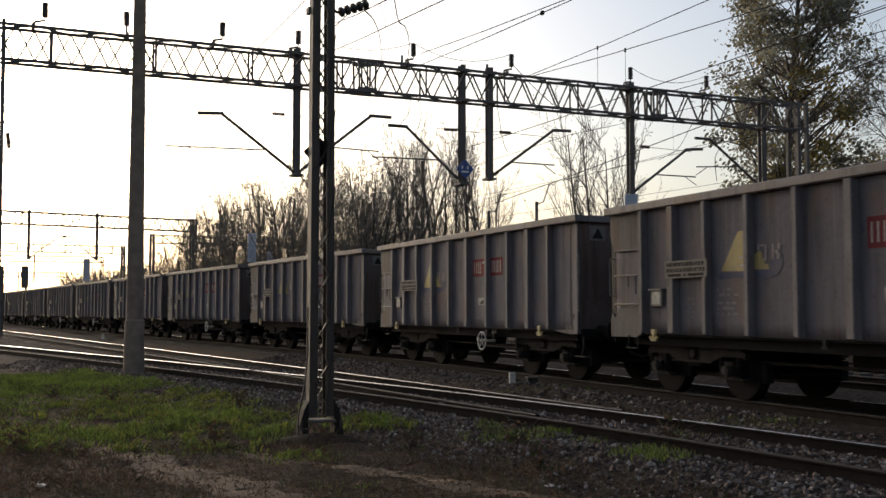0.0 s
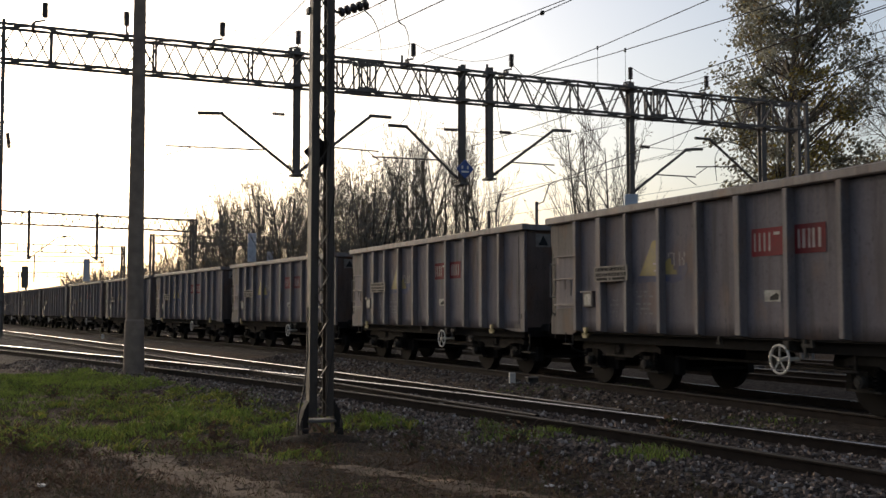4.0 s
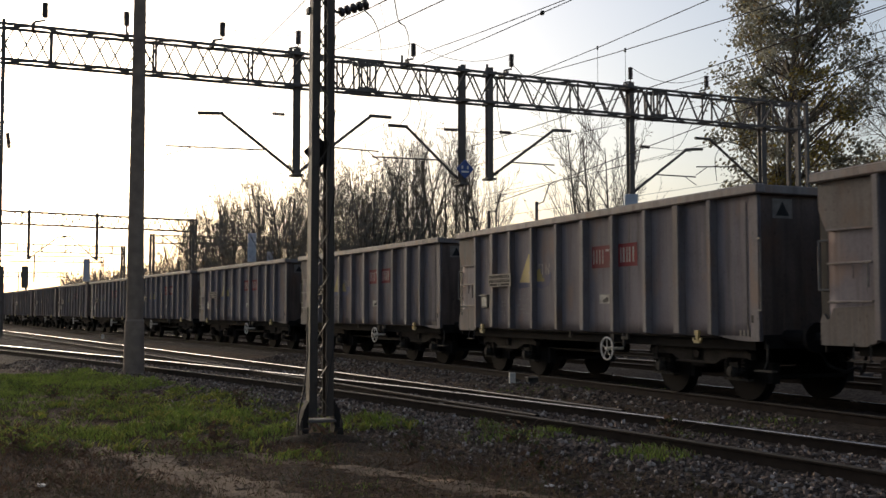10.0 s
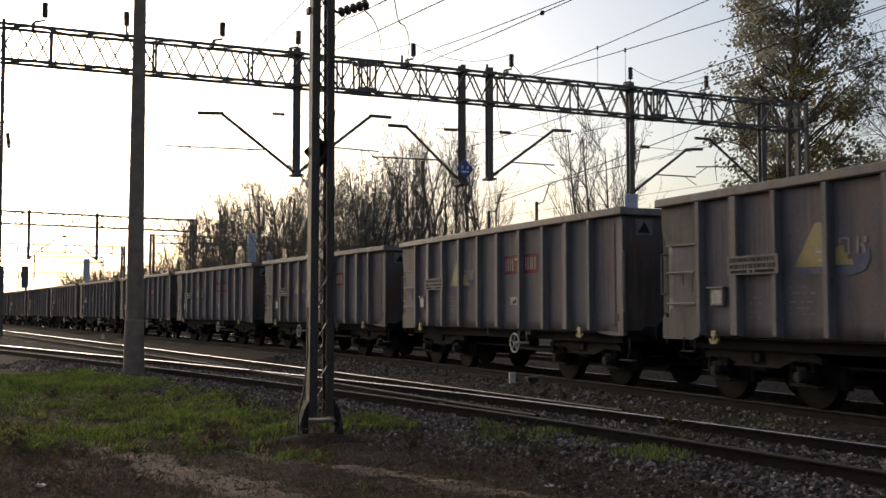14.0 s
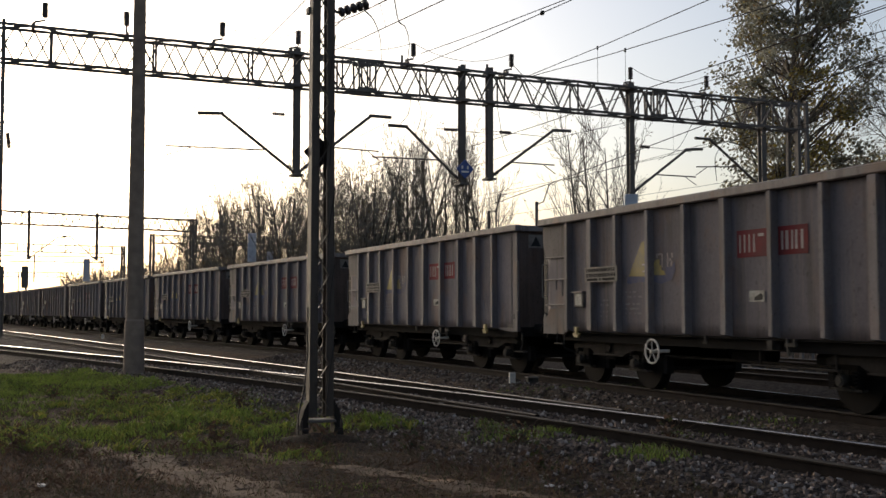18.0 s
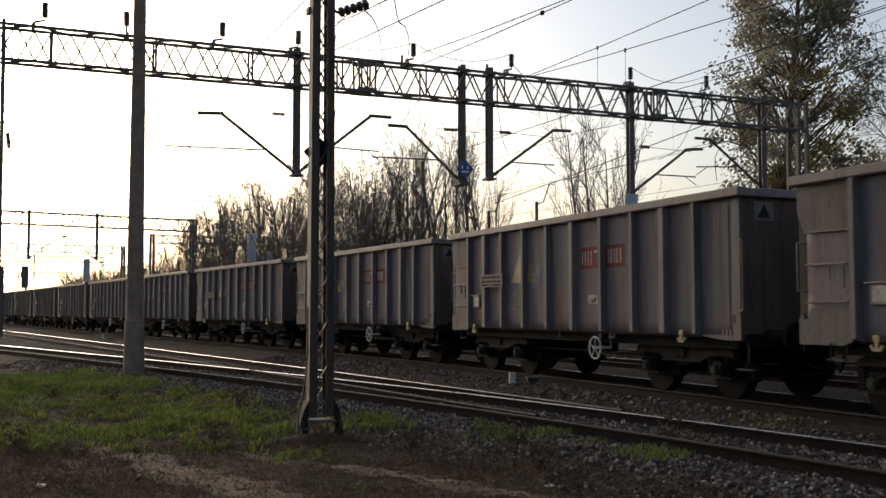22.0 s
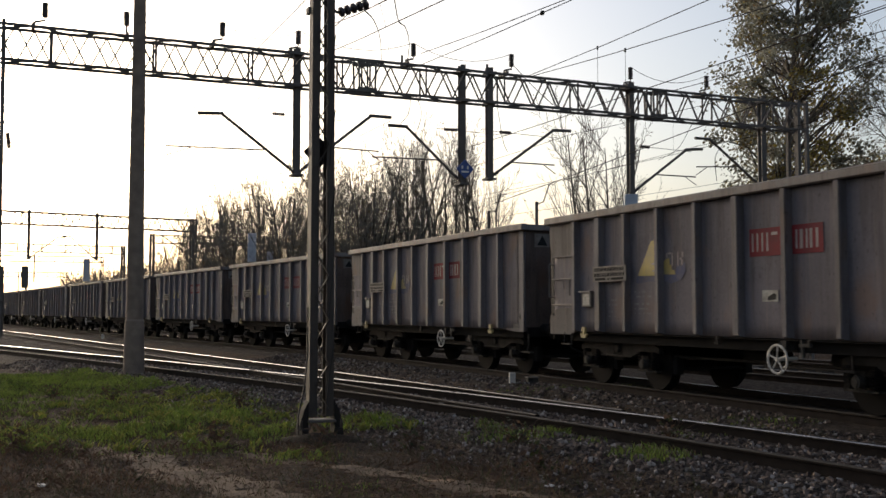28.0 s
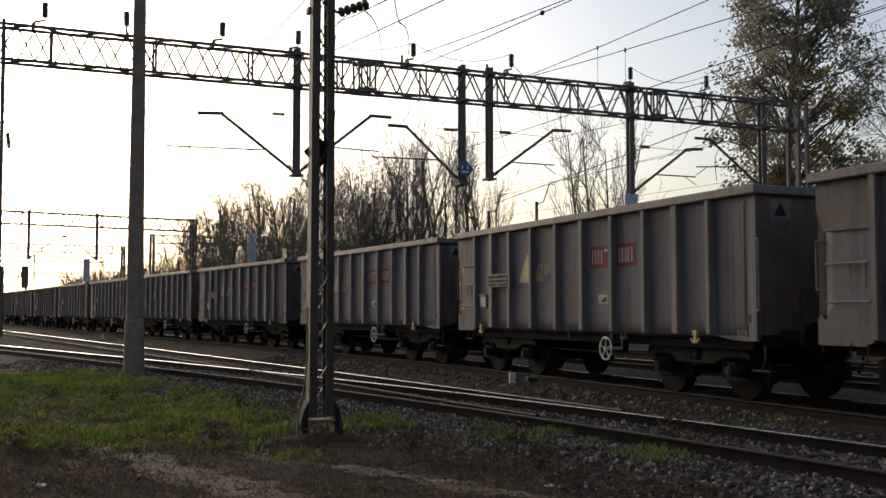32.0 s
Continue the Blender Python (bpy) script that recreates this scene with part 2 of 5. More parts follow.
def ground_material():
    m = bpy.data.materials.new("earth_grass_ballast")
    m.use_nodes = True
    n, l = m.node_tree.nodes, m.node_tree.links
    b = n["Principled BSDF"]
    geo = n.new("ShaderNodeNewGeometry")

    def nz(scale, detail=5, dist=0.0):
        t = n.new("ShaderNodeTexNoise")
        t.inputs["Scale"].default_value, t.inputs["Detail"].default_value, t.inputs["Distortion"].default_value = scale, detail, dist
        l.new(geo.outputs["Position"], t.inputs["Vector"])
        return t.outputs["Fac"]

    def ramp(fac, stops):
        r = n.new("ShaderNodeValToRGB")
        while len(r.color_ramp.elements) < len(stops):
            r.color_ramp.elements.new(0.5)
        for e, (p, c) in zip(r.color_ramp.elements, stops):
            e.position, e.color = p, (*c, 1)
        l.new(fac, r.inputs["Fac"])
        return r.outputs["Color"]

    def mix(f, a, c):
        x = n.new("ShaderNodeMix")
        x.data_type = "RGBA"
        l.new(f, x.inputs["Factor"])
        l.new(a, x.inputs["A"])
        l.new(c, x.inputs["B"])
        return x.outputs["Result"]
    earth = ramp(nz(7, 8), [(0.3, (0.028, 0.016, 0.011)), (0.5, (0.064, 0.039, 0.025)), (0.72, (0.135, 0.089, 0.06))])
    litter = ramp(nz(34, 6), [(0.35, (0.02, 0.0145, 0.0105)), (0.6, (0.06, 0.042, 0.03)), (0.8, (0.13, 0.097, 0.072))])
    vor = n.new("ShaderNodeTexVoronoi")
    vor.inputs["Scale"].default_value = 26
    l.new(geo.outputs["Position"], vor.inputs["Vector"])
    stone = ramp(vor.outputs["Color"], [(0.1, (0.017, 0.0135, 0.0115)), (0.5, (0.034, 0.027, 0.0225)), (0.9, (0.074, 0.060, 0.052))])
    soil = mix(ramp(nz(1.1, 4), [(0.45, (0, 0, 0)), (0.6, (1, 1, 1))]), earth, litter)
    sep = n.new("ShaderNodeSeparateXYZ")
    l.new(geo.outputs["Position"], sep.inputs["Vector"])
    hi = n.new("ShaderNodeMapRange")
    hi.inputs["From Min"].default_value, hi.inputs["From Max"].default_value = -0.28, -0.2
    l.new(sep.outputs["Z"], hi.inputs["Value"])
    col = mix(hi.outputs["Result"], soil, stone)
    l.new(col, b.inputs["Base Color"])
    b.inputs["Roughness"].default_value = 0.95
    b.inputs["Specular IOR Level"].default_value = 0.08
    bp = n.new("ShaderNodeBump")
    bp.inputs["Strength"].default_value, bp.inputs["Distance"].default_value = 0.9, 0.04
    add = n.new("ShaderNodeMath")
    l.new(nz(22, 8), add.inputs[0])
    l.new(vor.outputs["Distance"], add.inputs[1])
    l.new(add.outputs["Value"], bp.inputs["Height"])
    l.new(bp.outputs["Normal"], b.inputs["Normal"])
    return m


build_ground()


# ---- tracks ----
RAIL_PROFILE = [(-0.07, -0.172), (0.07, -0.172), (0.07, -0.16), (0.012, -0.145), (0.01, -0.045), (0.036, -0.035), (0.036, -0.014), (0.026, -0.004), (0.009, 0.0), (-0.009, 0.0), (-0.026, -0.004), (-0.036, -0.014), (-0.036, -0.035), (-0.01, -0.045), (-0.012, -0.145), (-0.07, -0.16)]


def rail(line, off, s0, s1, parent, label, head, step=1.0):
    pts = [line.at(s, off) for s in np.arange(s0, s1 + step / 2, step)]
    verts, faces, k = [], [], len(RAIL_PROFILE)
    for x, y, t in pts:
        for u, z in RAIL_PROFILE:
            verts.append((x - u * math.sin(t), y + u * math.cos(t), z))
    for i in range(len(pts) - 1):
        for j in range(k):
            faces.append((i * k + j, (i + 1) * k + j, (i + 1) * k + (j + 1) % k, i * k + (j + 1) % k))
    me = bpy.data.meshes.new("rail")
    me.from_pydata(verts, [], faces)
    me.materials.append(M_RAIL)
    me.materials.append(head)
    me.materials.append(M_RAILDULL)
    for p in me.polygons:
        j = p.index % k
        p.material_index = 1 if j in ((6, 7, 8, 9, 10) if head is M_RAILDULL else (9, 10)) else 2 if j in (6, 7, 8) else 0
        p.use_smooth = j in (6, 7, 8, 9, 10)
    ob = new("rail", me)
    ob.parent = parent
    return tagged(ob, label)


bm = box(B(), -0.125, 0.125, -1.3, 1.3, -0.20, -0.03, bev=0.015)
SLEEPER = bpy.data.meshes.new("sleeper")
bm.to_mesh(SLEEPER)
bm.free()
SLEEPER.materials.append(M_SLEEPER)


def track(name, line, off, s0, s1, label, sl0, sl1, head, drop=0.125):
    t = thing(name, pose(0, 0, 0), label, "railway track")
    tagged(t, kind="structure")
    rail(line, off - 0.75, s0, s1, t, "steel rail with a dull rust-filmed head", M_RAILDULL)
    rail(line, off + 0.75, s0, s1, t, "steel rail with a polished head and rusty web", head)
    rng = random.Random(5)
    for s in np.arange(sl0, sl1, 0.65):
        x, y, a = line.at(s, off)
        o = new("sleeper", SLEEPER)
        o.parent = t
        o.matrix_basis = pose(x, y, -drop + rng.uniform(-0.012, 0.008), 0, 0, math.degrees(a) + rng.uniform(-1, 1))
    return t


track("near_track", NEAR, 0.75, -110, 34, "curved railway track with polished rails in dark ballast", -40, 14, M_RAILTOP)
track("train_track", TRAIN, 1.45, -330, 90, "railway track carrying the coal train", -40, 20, M_RAILTOP)
track("diverging_track", DIVERGE, -0.75, -110, 14.5, "turnout track that leaves the near track", -60, -6, M_RAILWORN)
track("far_track", TRAIN, 6.3, -300, 60, "railway track beyond the coal train", -20, 20, M_RAILWORN)
track("farthest_track", TRAIN, 11.0, -300, 60, "rearmost railway track under the gantry", -10, 12, M_RAILWORN)


# ---- coal wagons ----
WL, BL = 12.54, 11.21
O0, O1 = -0.22, 11.00                  # the body's two ends
POSTS = [(0.91, 0.078), (1.815, 0.118), (2.745, 0.074), (3.80, 0.074), (4.88, 0.074), (5.92, 0.10), (7.02, 0.074), (8.09, 0.074), (9.03, 0.115), (9.93, 0.074)]
ZB, ZT = 1.03, 3.355


def X(o):
    return o - BL / 2


def slab(b, outline, y0, y1):
    """A plate of the given outline in x and z, from y0 to y1."""
    f0 = [b.verts.new((x, y0, z)) for x, z in outline]
    f1 = [b.verts.new((x, y1, z)) for x, z in outline]
    fs = [b.faces.new(f0), b.faces.new(f1[::-1])]
    for i in range(len(outline)):
        j = (i + 1) % len(outline)
        fs.append(b.faces.new((f0[j], f0[i], f1[i], f1[j])))
    bmesh.ops.recalc_face_normals(b, faces=fs)
    return b


def coil(b, x, y, z0, z1, r, wire_r, turns):
    pts = []
    for i in range(turns * 6 + 1):
        a = i * math.tau / 6
        pts.append((x + r * math.cos(a), y + r * math.sin(a), z0 + (z1 - z0) * i / (turns * 6)))
    tube(b, pts, wire_r, 4)


def build_bogie(wagon, o):
    bg = new("bogie")
    bg.parent, bg.matrix_basis = wagon, pose(X(o), 0, 0)
    AX = 0.99
    for y in (-1.0, 1.0):
        sg = -1 if y < 0 else 1
        # fish-bellied side frame whose ends arch over the axle boxes
        prof = [(-1.36, 0.66), (-1.36, 0.76), (-1.2, 0.82), (-0.6, 0.85), (0.6, 0.85), (1.2, 0.82), (1.36, 0.76), (1.36, 0.66), (1.24, 0.69), (0.76, 0.69), (0.58, 0.62), (0.42, 0.565), (-0.42, 0.565), (-0.58, 0.62), (-0.76, 0.69), (-1.24, 0.69)]
        part("side_frame", slab(B(), prof, y - 0.05, y + 0.05), M_FRAME, bg)
        b = B()
        for z in (0.585, 0.835):
            box(b, -0.55, 0.55, y + sg * 0.05, y + sg * 0.10, z - 0.014, z + 0.014)
        rod(b, (0, y + sg * 0.05, 0.72), (0, y + sg * 0.085, 0.72), 0.07, seg=12)
        part("frame_flange", b, M_FRAME, bg)
        for x in (-AX, AX):
            b = box(B(), x - 0.105, x + 0.105, y - 0.10, y + 0.12 * sg + 0.02, 0.33, 0.62, bev=0.03)
            rod(b, (x, y, 0.47), (x, y + sg * 0.17, 0.47), 0.085, seg=12)
            rod(b, (x, y + sg * 0.17, 0.47), (x, y + sg * 0.185, 0.47), 0.055, seg=8)
            box(b, x - 0.30, x + 0.30, y - 0.06, y + 0.06, 0.325, 0.355)
            part("axle_box", b, M_AXBOX, bg, "dusty axle box")
            for dx in (-0.215, 0.215):
                b = B()
                coil(b, x + dx, y + sg * 0.02, 0.36, 0.68, 0.066, 0.017, 6)
                rod(b, (x + dx, y, 0.34), (x + dx, y, 0.69), 0.03, seg=6)
                part("spring", b, M_WHEEL, bg)
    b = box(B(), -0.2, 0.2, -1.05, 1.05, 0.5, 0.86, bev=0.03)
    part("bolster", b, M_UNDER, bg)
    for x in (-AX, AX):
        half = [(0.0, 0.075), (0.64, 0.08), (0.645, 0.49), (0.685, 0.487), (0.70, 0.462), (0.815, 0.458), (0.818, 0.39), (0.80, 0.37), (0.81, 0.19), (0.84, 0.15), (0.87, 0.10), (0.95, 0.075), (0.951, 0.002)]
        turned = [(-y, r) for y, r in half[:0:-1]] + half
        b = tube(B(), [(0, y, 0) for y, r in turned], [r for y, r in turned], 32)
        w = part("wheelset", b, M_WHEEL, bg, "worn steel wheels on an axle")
        w.matrix_basis = pose(x, 0, 0.46)
        for sx in (-0.53, 0.53):
            b = B()
            for y in (-0.75, 0.75):
                box(b, x + sx - 0.06, x + sx + 0.06, y - 0.07, y + 0.07, 0.3, 0.62)
            rod(b, (x + sx, -0.75, 0.40), (x + sx, 0.75, 0.40), 0.035, seg=6)
            part("brake_beam", b, M_UNDER, bg)
    return bg


def skin_mesh(sg, o0, o1):
    """One side's sheet, bulged a little outwards between the posts by the load."""
    edges = [o0] + [p for p, _ in POSTS] + [o1]
    xs = sorted({round(a + (c - a) * k / 6, 4) for a, c in zip(edges, edges[1:]) for k in range(7)})
    zs = np.linspace(ZB, ZT - 0.05, 11)
    b = B()
    rows = []
    for z in zs:
        row = []
        for x in xs:
            i = max(k for k in range(len(edges) - 1) if edges[k] <= x + 1e-6)
            u = (x - edges[i]) / (edges[i + 1] - edges[i])
            v = (z - ZB) / (ZT - ZB)
            d = 0.010 * math.sin(math.pi * min(1, max(0, u))) * (0.45 + 0.55 * math.sin(math.pi * v)) + 0.004 * noise.noise(Vector((x * 1.9, z * 1.9, sg * 3)))
            row.append(b.verts.new((X(x if sg < 0 else BL - x), sg * (1.347 + min(0.013, max(0, d))), z)))
        rows.append(row)
    for r0, r1 in zip(rows, rows[1:]):
        for k in range(len(xs) - 1):
            b.faces.new((r0[k], r0[k + 1], r1[k + 1], r1[k]))
    r = bmesh.ops.extrude_face_region(b, geom=list(b.faces))
    for v in r["geom"]:
        if isinstance(v, bmesh.types.BMVert):
            v.co.y = sg * 1.318
    bmesh.ops.recalc_face_normals(b, faces=b.faces)
    return b


def build_wagon():
    w = thing("open_wagon", pose(0, 0, 0), "grey-brown steel open coal wagon with ribbed sides", "freight wagon", "wagons of the coal train")
    for sg in (-1, 1):
        XS = (lambda o: X(o)) if sg < 0 else (lambda o: X(BL - o))

        def span(o0, o1):
            return sorted((XS(o0), XS(o1)))
        part("side_wall", skin_mesh(sg, -0.07, O1), M_SKIN, w, smooth=True)
        y0, y1 = sorted((sg * 1.30, sg * 1.475))
        part("top_rim", box(B(), *span(-0.30, 11.12), y0, y1, ZT - 0.145, ZT, bev=0.02), M_RIM, w, "lighter box-section top rim")
        y0, y1 = sorted((sg * 1.12, sg * 1.20))
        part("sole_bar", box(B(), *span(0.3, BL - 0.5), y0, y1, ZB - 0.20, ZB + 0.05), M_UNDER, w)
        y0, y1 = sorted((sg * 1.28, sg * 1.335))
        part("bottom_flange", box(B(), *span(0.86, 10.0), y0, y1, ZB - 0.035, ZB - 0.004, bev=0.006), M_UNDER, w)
        for o, wd in POSTS:
            b = B()
            # hat-shaped rib, tapered towards the skin and cut slanting at the foot
            prof = [(-wd, sg * 1.33), (-wd * 0.74, sg * 1.47), (wd * 0.74, sg * 1.47), (wd, sg * 1.33)]
            lo = [b.verts.new((XS(o) + x, y, ZB + (0.03 if abs(y) > 1.4 else 0.0))) for x, y in prof]
            hi = [b.verts.new((XS(o) + x, y, ZT - 0.15)) for x, y in prof]
            for k in range(4):
                b.faces.new((lo[k], lo[(k + 1) % 4], hi[(k + 1) % 4], hi[k]))
            b.faces.new(lo)
            b.faces.new(hi)
            bmesh.ops.recalc_face_normals(b, faces=b.faces)
            bmesh.ops.bevel(b, geom=[e for e in b.edges if abs(e.verts[0].co.z - e.verts[1].co.z) > 1 and abs(e.verts[0].co.y) > 1.4], offset=0.012, segments=2, affect="EDGES")
            part("side_post", b, M_WAGON, w)
        # cut-away leading corner: gussets above and below a lens-shaped gap
        y0, y1 = sg * 1.372, sg * 1.31
        up = [(O0, ZT - 0.15), (O0, 2.83), (-0.15, 2.66), (-0.08, 2.54), (0.80, 2.54), (0.80, ZT - 0.15)]
        dn = [(O0, ZB - 0.07), (O0, 1.30), (-0.16, 1.40), (-0.10, 1.31), (-0.04, 1.33), (0.02, 1.47), (0.80, 1.50), (0.80, ZB - 0.01), (0.62, ZB - 0.07)]
        for zz in (up, dn):
            part("corner_gusset", slab(B(), [(XS(c), z) for c, z in zz], y0, y1), M_DUSTY, w, "dusty corner gusset plate")
        # a black sheet closes the gap; its colour holds shade as well as coal
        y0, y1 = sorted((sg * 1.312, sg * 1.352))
        part("corner_recess", box(B(), *span(O0 + 0.008, -0.073), y0, y1, 1.28, 2.86), M_BLACK, w, "recessed corner sheet, black for its shade and coal")
        y0, y1 = sorted((sg * 1.30, sg * 1.366))
        part("corner_post", box(B(), *span(10.80, O1), y0, y1, ZB - 0.06, ZT - 0.15, bev=0.008), M_WAGON, w)
    for o, sx, back in ((O0, 1, 0.24), (O1, -1, 0.03)):
        x0, x1 = sorted((X(o) + sx * back, X(o) + sx * (back + 0.04)))
        part("end_wall", box(B(), x0, x1, -1.295, 1.295, ZB - 0.05, ZT - 0.05), M_END, w)
        x0, x1 = sorted((X(o) - sx * 0.08, X(o) + sx * 0.10))
        part("end_rim", box(B(), x0, x1, -1.295, 1.295, ZT - 0.145, ZT - 0.01, bev=0.015), M_RIM, w)
        x0, x1 = sorted((X(o), X(o) - sx * 0.03))
        part("headstock", box(B(), x0, x1, -1.28, 1.28, 0.86, ZB + 0.04), M_UNDER, w)
        for y in (-0.875, 0.875):
            b = B()
            rod(b, (X(o) - sx * 0.03, y, 1.04), (X(o) - sx * 0.45, y, 1.04), 0.105, seg=12)
            rod(b, (X(o) - sx * 0.45, y, 1.04), (X(o) - sx * 0.61, y, 1.04), 0.075, seg=10)
            rod(b, (X(o) - sx * 0.61, y, 1.04), (X(o) - sx * 0.65, y, 1.04), 0.225, seg=18)
            part("buffer", b, M_UNDER, w)
        b = B()
        bar(b, (X(o), 0, 1.0), (X(o) - sx * 0.5, 0, 0.93), 0.09, 0.12)
        rod(b, (X(o) - sx * 0.45, 0, 0.95), (X(o) - sx * 0.65, 0, 0.82), 0.03)
        part("coupling_hook", b, M_UNDER, w)
        # air hose that droops from the headstock
        b = tube(B(), [(X(o) - sx * 0.03, -0.42, 0.92), (X(o) - sx * 0.16, -0.40, 0.86), (X(o) - sx * 0.30, -0.32, 0.60), (X(o) - sx * 0.50, -0.18, 0.52), (X(o) - sx * 0.64, -0.08, 0.60)], 0.025, 6)
        part("brake_hose", b, M_BLACK, w)
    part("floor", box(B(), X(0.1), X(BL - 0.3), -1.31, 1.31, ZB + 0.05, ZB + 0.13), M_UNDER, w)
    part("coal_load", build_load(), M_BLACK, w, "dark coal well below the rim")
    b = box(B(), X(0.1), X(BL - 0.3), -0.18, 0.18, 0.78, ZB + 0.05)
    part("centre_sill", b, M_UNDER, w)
    build_bogie(w, 1.88)
    build_bogie(w, 9.05)
    wagon_side_fittings(w, -1)
    return w


def build_load():
    b = B()
    bmesh.ops.create_grid(b, x_segments=24, y_segments=6, size=0.5, matrix=Matrix.Translation((-0.1, 0, ZB + 0.5)) @ Matrix.Diagonal((BL - 0.5, 2.6, 1, 1)))
    for v in b.verts:
        v.co.z += 0.15 * noise.noise(v.co * 0.9)
    return b


def plate(name, w, sg, o0, o1, z0, z1, mat, y=1.372, t=0.006, label=""):
    y0, y1 = sorted((sg * y, sg * (y + t)))
    a, c = (o0, o1) if sg < 0 else (BL - o1, BL - o0)
    return part(name, box(B(), X(a), X(c), y0, y1, z0, z1), mat, w, label)


def wagon_side_fittings(w, sg):
    def XO(o):
        return X(o) if sg < 0 else X(BL - o)
    Y = sg

    def bars(name, rows, mat, y, label=""):
        """Marks too worn to read, as upright or level bars in one layer of paint: offset, height, width, tall."""
        b = B()
        y0, y1 = sorted((sg * y, sg * (y + 0.002)))
        for o, z, wd, ht in rows:
            x0, x1 = sorted((XO(o), XO(o + wd)))
            box(b, x0, x1, y0, y1, z, z + ht)
        return tagged(part(name, b, mat, w, label), kind="stuff")
    # ladder bay at the leading corner
    part("rung_ledge", slab(B(), [(XO(-0.06), 2.53), (XO(0.80), 2.52), (XO(0.80), 2.545), (XO(-0.06), 2.555)], Y * 1.405, Y * 1.36), M_WAGON, w)
    for z in (1.555, 2.075):
        b = B()
        rod(b, (XO(0.0), Y * 1.43, z), (XO(0.80), Y * 1.43, z), 0.017)
        for o in (0.02, 0.78):
            rod(b, (XO(o), Y * 1.43, z), (XO(o), Y * 1.34, z), 0.017)
        part("ladder_rung", b, M_RIM, w)
    b = B()
    rod(b, (XO(0.745), Y * 1.45, 1.74), (XO(0.745), Y * 1.45, 2.04), 0.016)
    rod(b, (XO(0.745), Y * 1.45, 2.04), (XO(0.66), Y * 1.41, 2.085), 0.016)
    part("grab_handle", b, M_PLATE, w, "pale worn grab handle")
    part("rung_hanger", rod(B(), (XO(0.45), Y * 1.42, 2.07), (XO(0.45), Y * 1.42, 1.86), 0.012), M_WAGON, w)
    b = B()
    rod(b, (XO(-0.20), Y * 1.40, 1.72), (XO(-0.20), Y * 1.40, 2.40), 0.016)
    for z in (1.72, 2.40):
        rod(b, (XO(-0.20), Y * 1.40, z), (XO(-0.06), Y * 1.34, z), 0.016)
    part("corner_handrail", b, M_PLATE, w)
    b = B()
    rod(b, (XO(O1 + 0.07), Y * 1.38, 1.44), (XO(O1 + 0.07), Y * 1.38, 2.53), 0.016)
    for z in (1.44, 2.53):
        rod(b, (XO(O1 + 0.07), Y * 1.38, z), (XO(O1 - 0.04), Y * 1.35, z), 0.016)
    part("corner_handrail", b, M_PLATE, w, "pale corner handrail")
    # stirrup under the ladder, and a cranked step that hangs from the trailing corner
    b = B()
    for d in (0.40, 0.70):
        bar(b, (XO(d), Y * 1.38, ZB - 0.03), (XO(d + 0.01), Y * 1.40, 0.78), 0.018, 0.014)
    bar(b, (XO(0.38), Y * 1.41, 0.77), (XO(0.73), Y * 1.41, 0.77), 0.07, 0.022)
    part("foot_step", b, M_AXBOX, w, "stirrup step")
    b = B()
    bar(b, (XO(11.08), Y * 1.28, ZB - 0.10), (XO(11.07), Y * 1.28, 0.68), 0.03, 0.02)
    bar(b, (XO(11.07), Y * 1.28, 0.69), (XO(11.02), Y * 1.30, 0.54), 0.03, 0.02)
    bar(b, (XO(10.86), Y * 1.31, 0.53), (XO(11.26), Y * 1.31, 0.53), 0.12, 0.025)
    part("corner_step", b, M_AXBOX, w, "cranked corner step")
    # plates and lettering panels
    plate("label_plate", w, sg, 1.70, 2.87, 1.98, 2.27, M_PLATE, 1.474, 0.012, "dusty label plate across two posts")
    rng = random.Random(3)
    rows = []
    for z in (2.175, 2.075):
        o = 1.76
        while o < 2.78:
            wd = rng.uniform(0.018, 0.045)
            rows.append((o, z, wd, 0.065))
            o += wd + rng.uniform(0.012, 0.03)
    rows += [(1.79, 2.005, 0.38, 0.045), (2.24, 2.005, 0.06, 0.045), (2.36, 2.005, 0.42, 0.045)]
    bars("plate_number", rows, M_FRAME, 1.4865)
    b = box(B(), *sorted((XO(1.16), XO(1.50))), *sorted((Y * 1.36, Y * 1.42)), 1.51, 1.79, bev=0.01)
    part("card_holder", b, M_PLATE, w, "pale card holder box")
    plate("card_holder_lid", w, sg, 1.10, 1.53, 1.79, 1.815, M_RIM, 1.36, 0.09, "pale folded lid")
    plate("paper_card", w, sg, 1.22, 1.46, 1.55, 1.76, M_CARD, 1.4215, 0.002)
    # red company panel with pale marks, split by a post
    for o0, o1, marks in ((6.16, 6.935, ((0.06, 0.035), (0.17, 0.035), (0.28, 0.035), (0.39, 0.035), (0.50, 0.13), (0.70, 0.04))), (7.105, 7.73, ((0.07, 0.04), (0.16, 0.06), (0.28, 0.04), (0.36, 0.05), (0.48, 0.05)))):
        plate("red_panel", w, sg, o0, o1, 2.25, 2.67, M_RED, 1.3625, 0.003, "faded red company panel")
        for a, wd in marks:
            plate("pale_bar", w, sg, o0 + a, o0 + a + wd, 2.325 if wd < 0.1 else 2.555, 2.60, M_MARK, 1.3665, 0.002)
    # triangle mark, its cut-off tail beyond the post, and a blue field that fades
    part("triangle_mark", slab(B(), [(XO(o), z) for o, z in ((3.08, 2.06), (3.715, 2.04), (3.715, 2.60), (3.60, 2.67), (3.50, 2.66))], Y * 1.3655, Y * 1.3625), M_YELLOW, w, "faded yellow triangle mark")
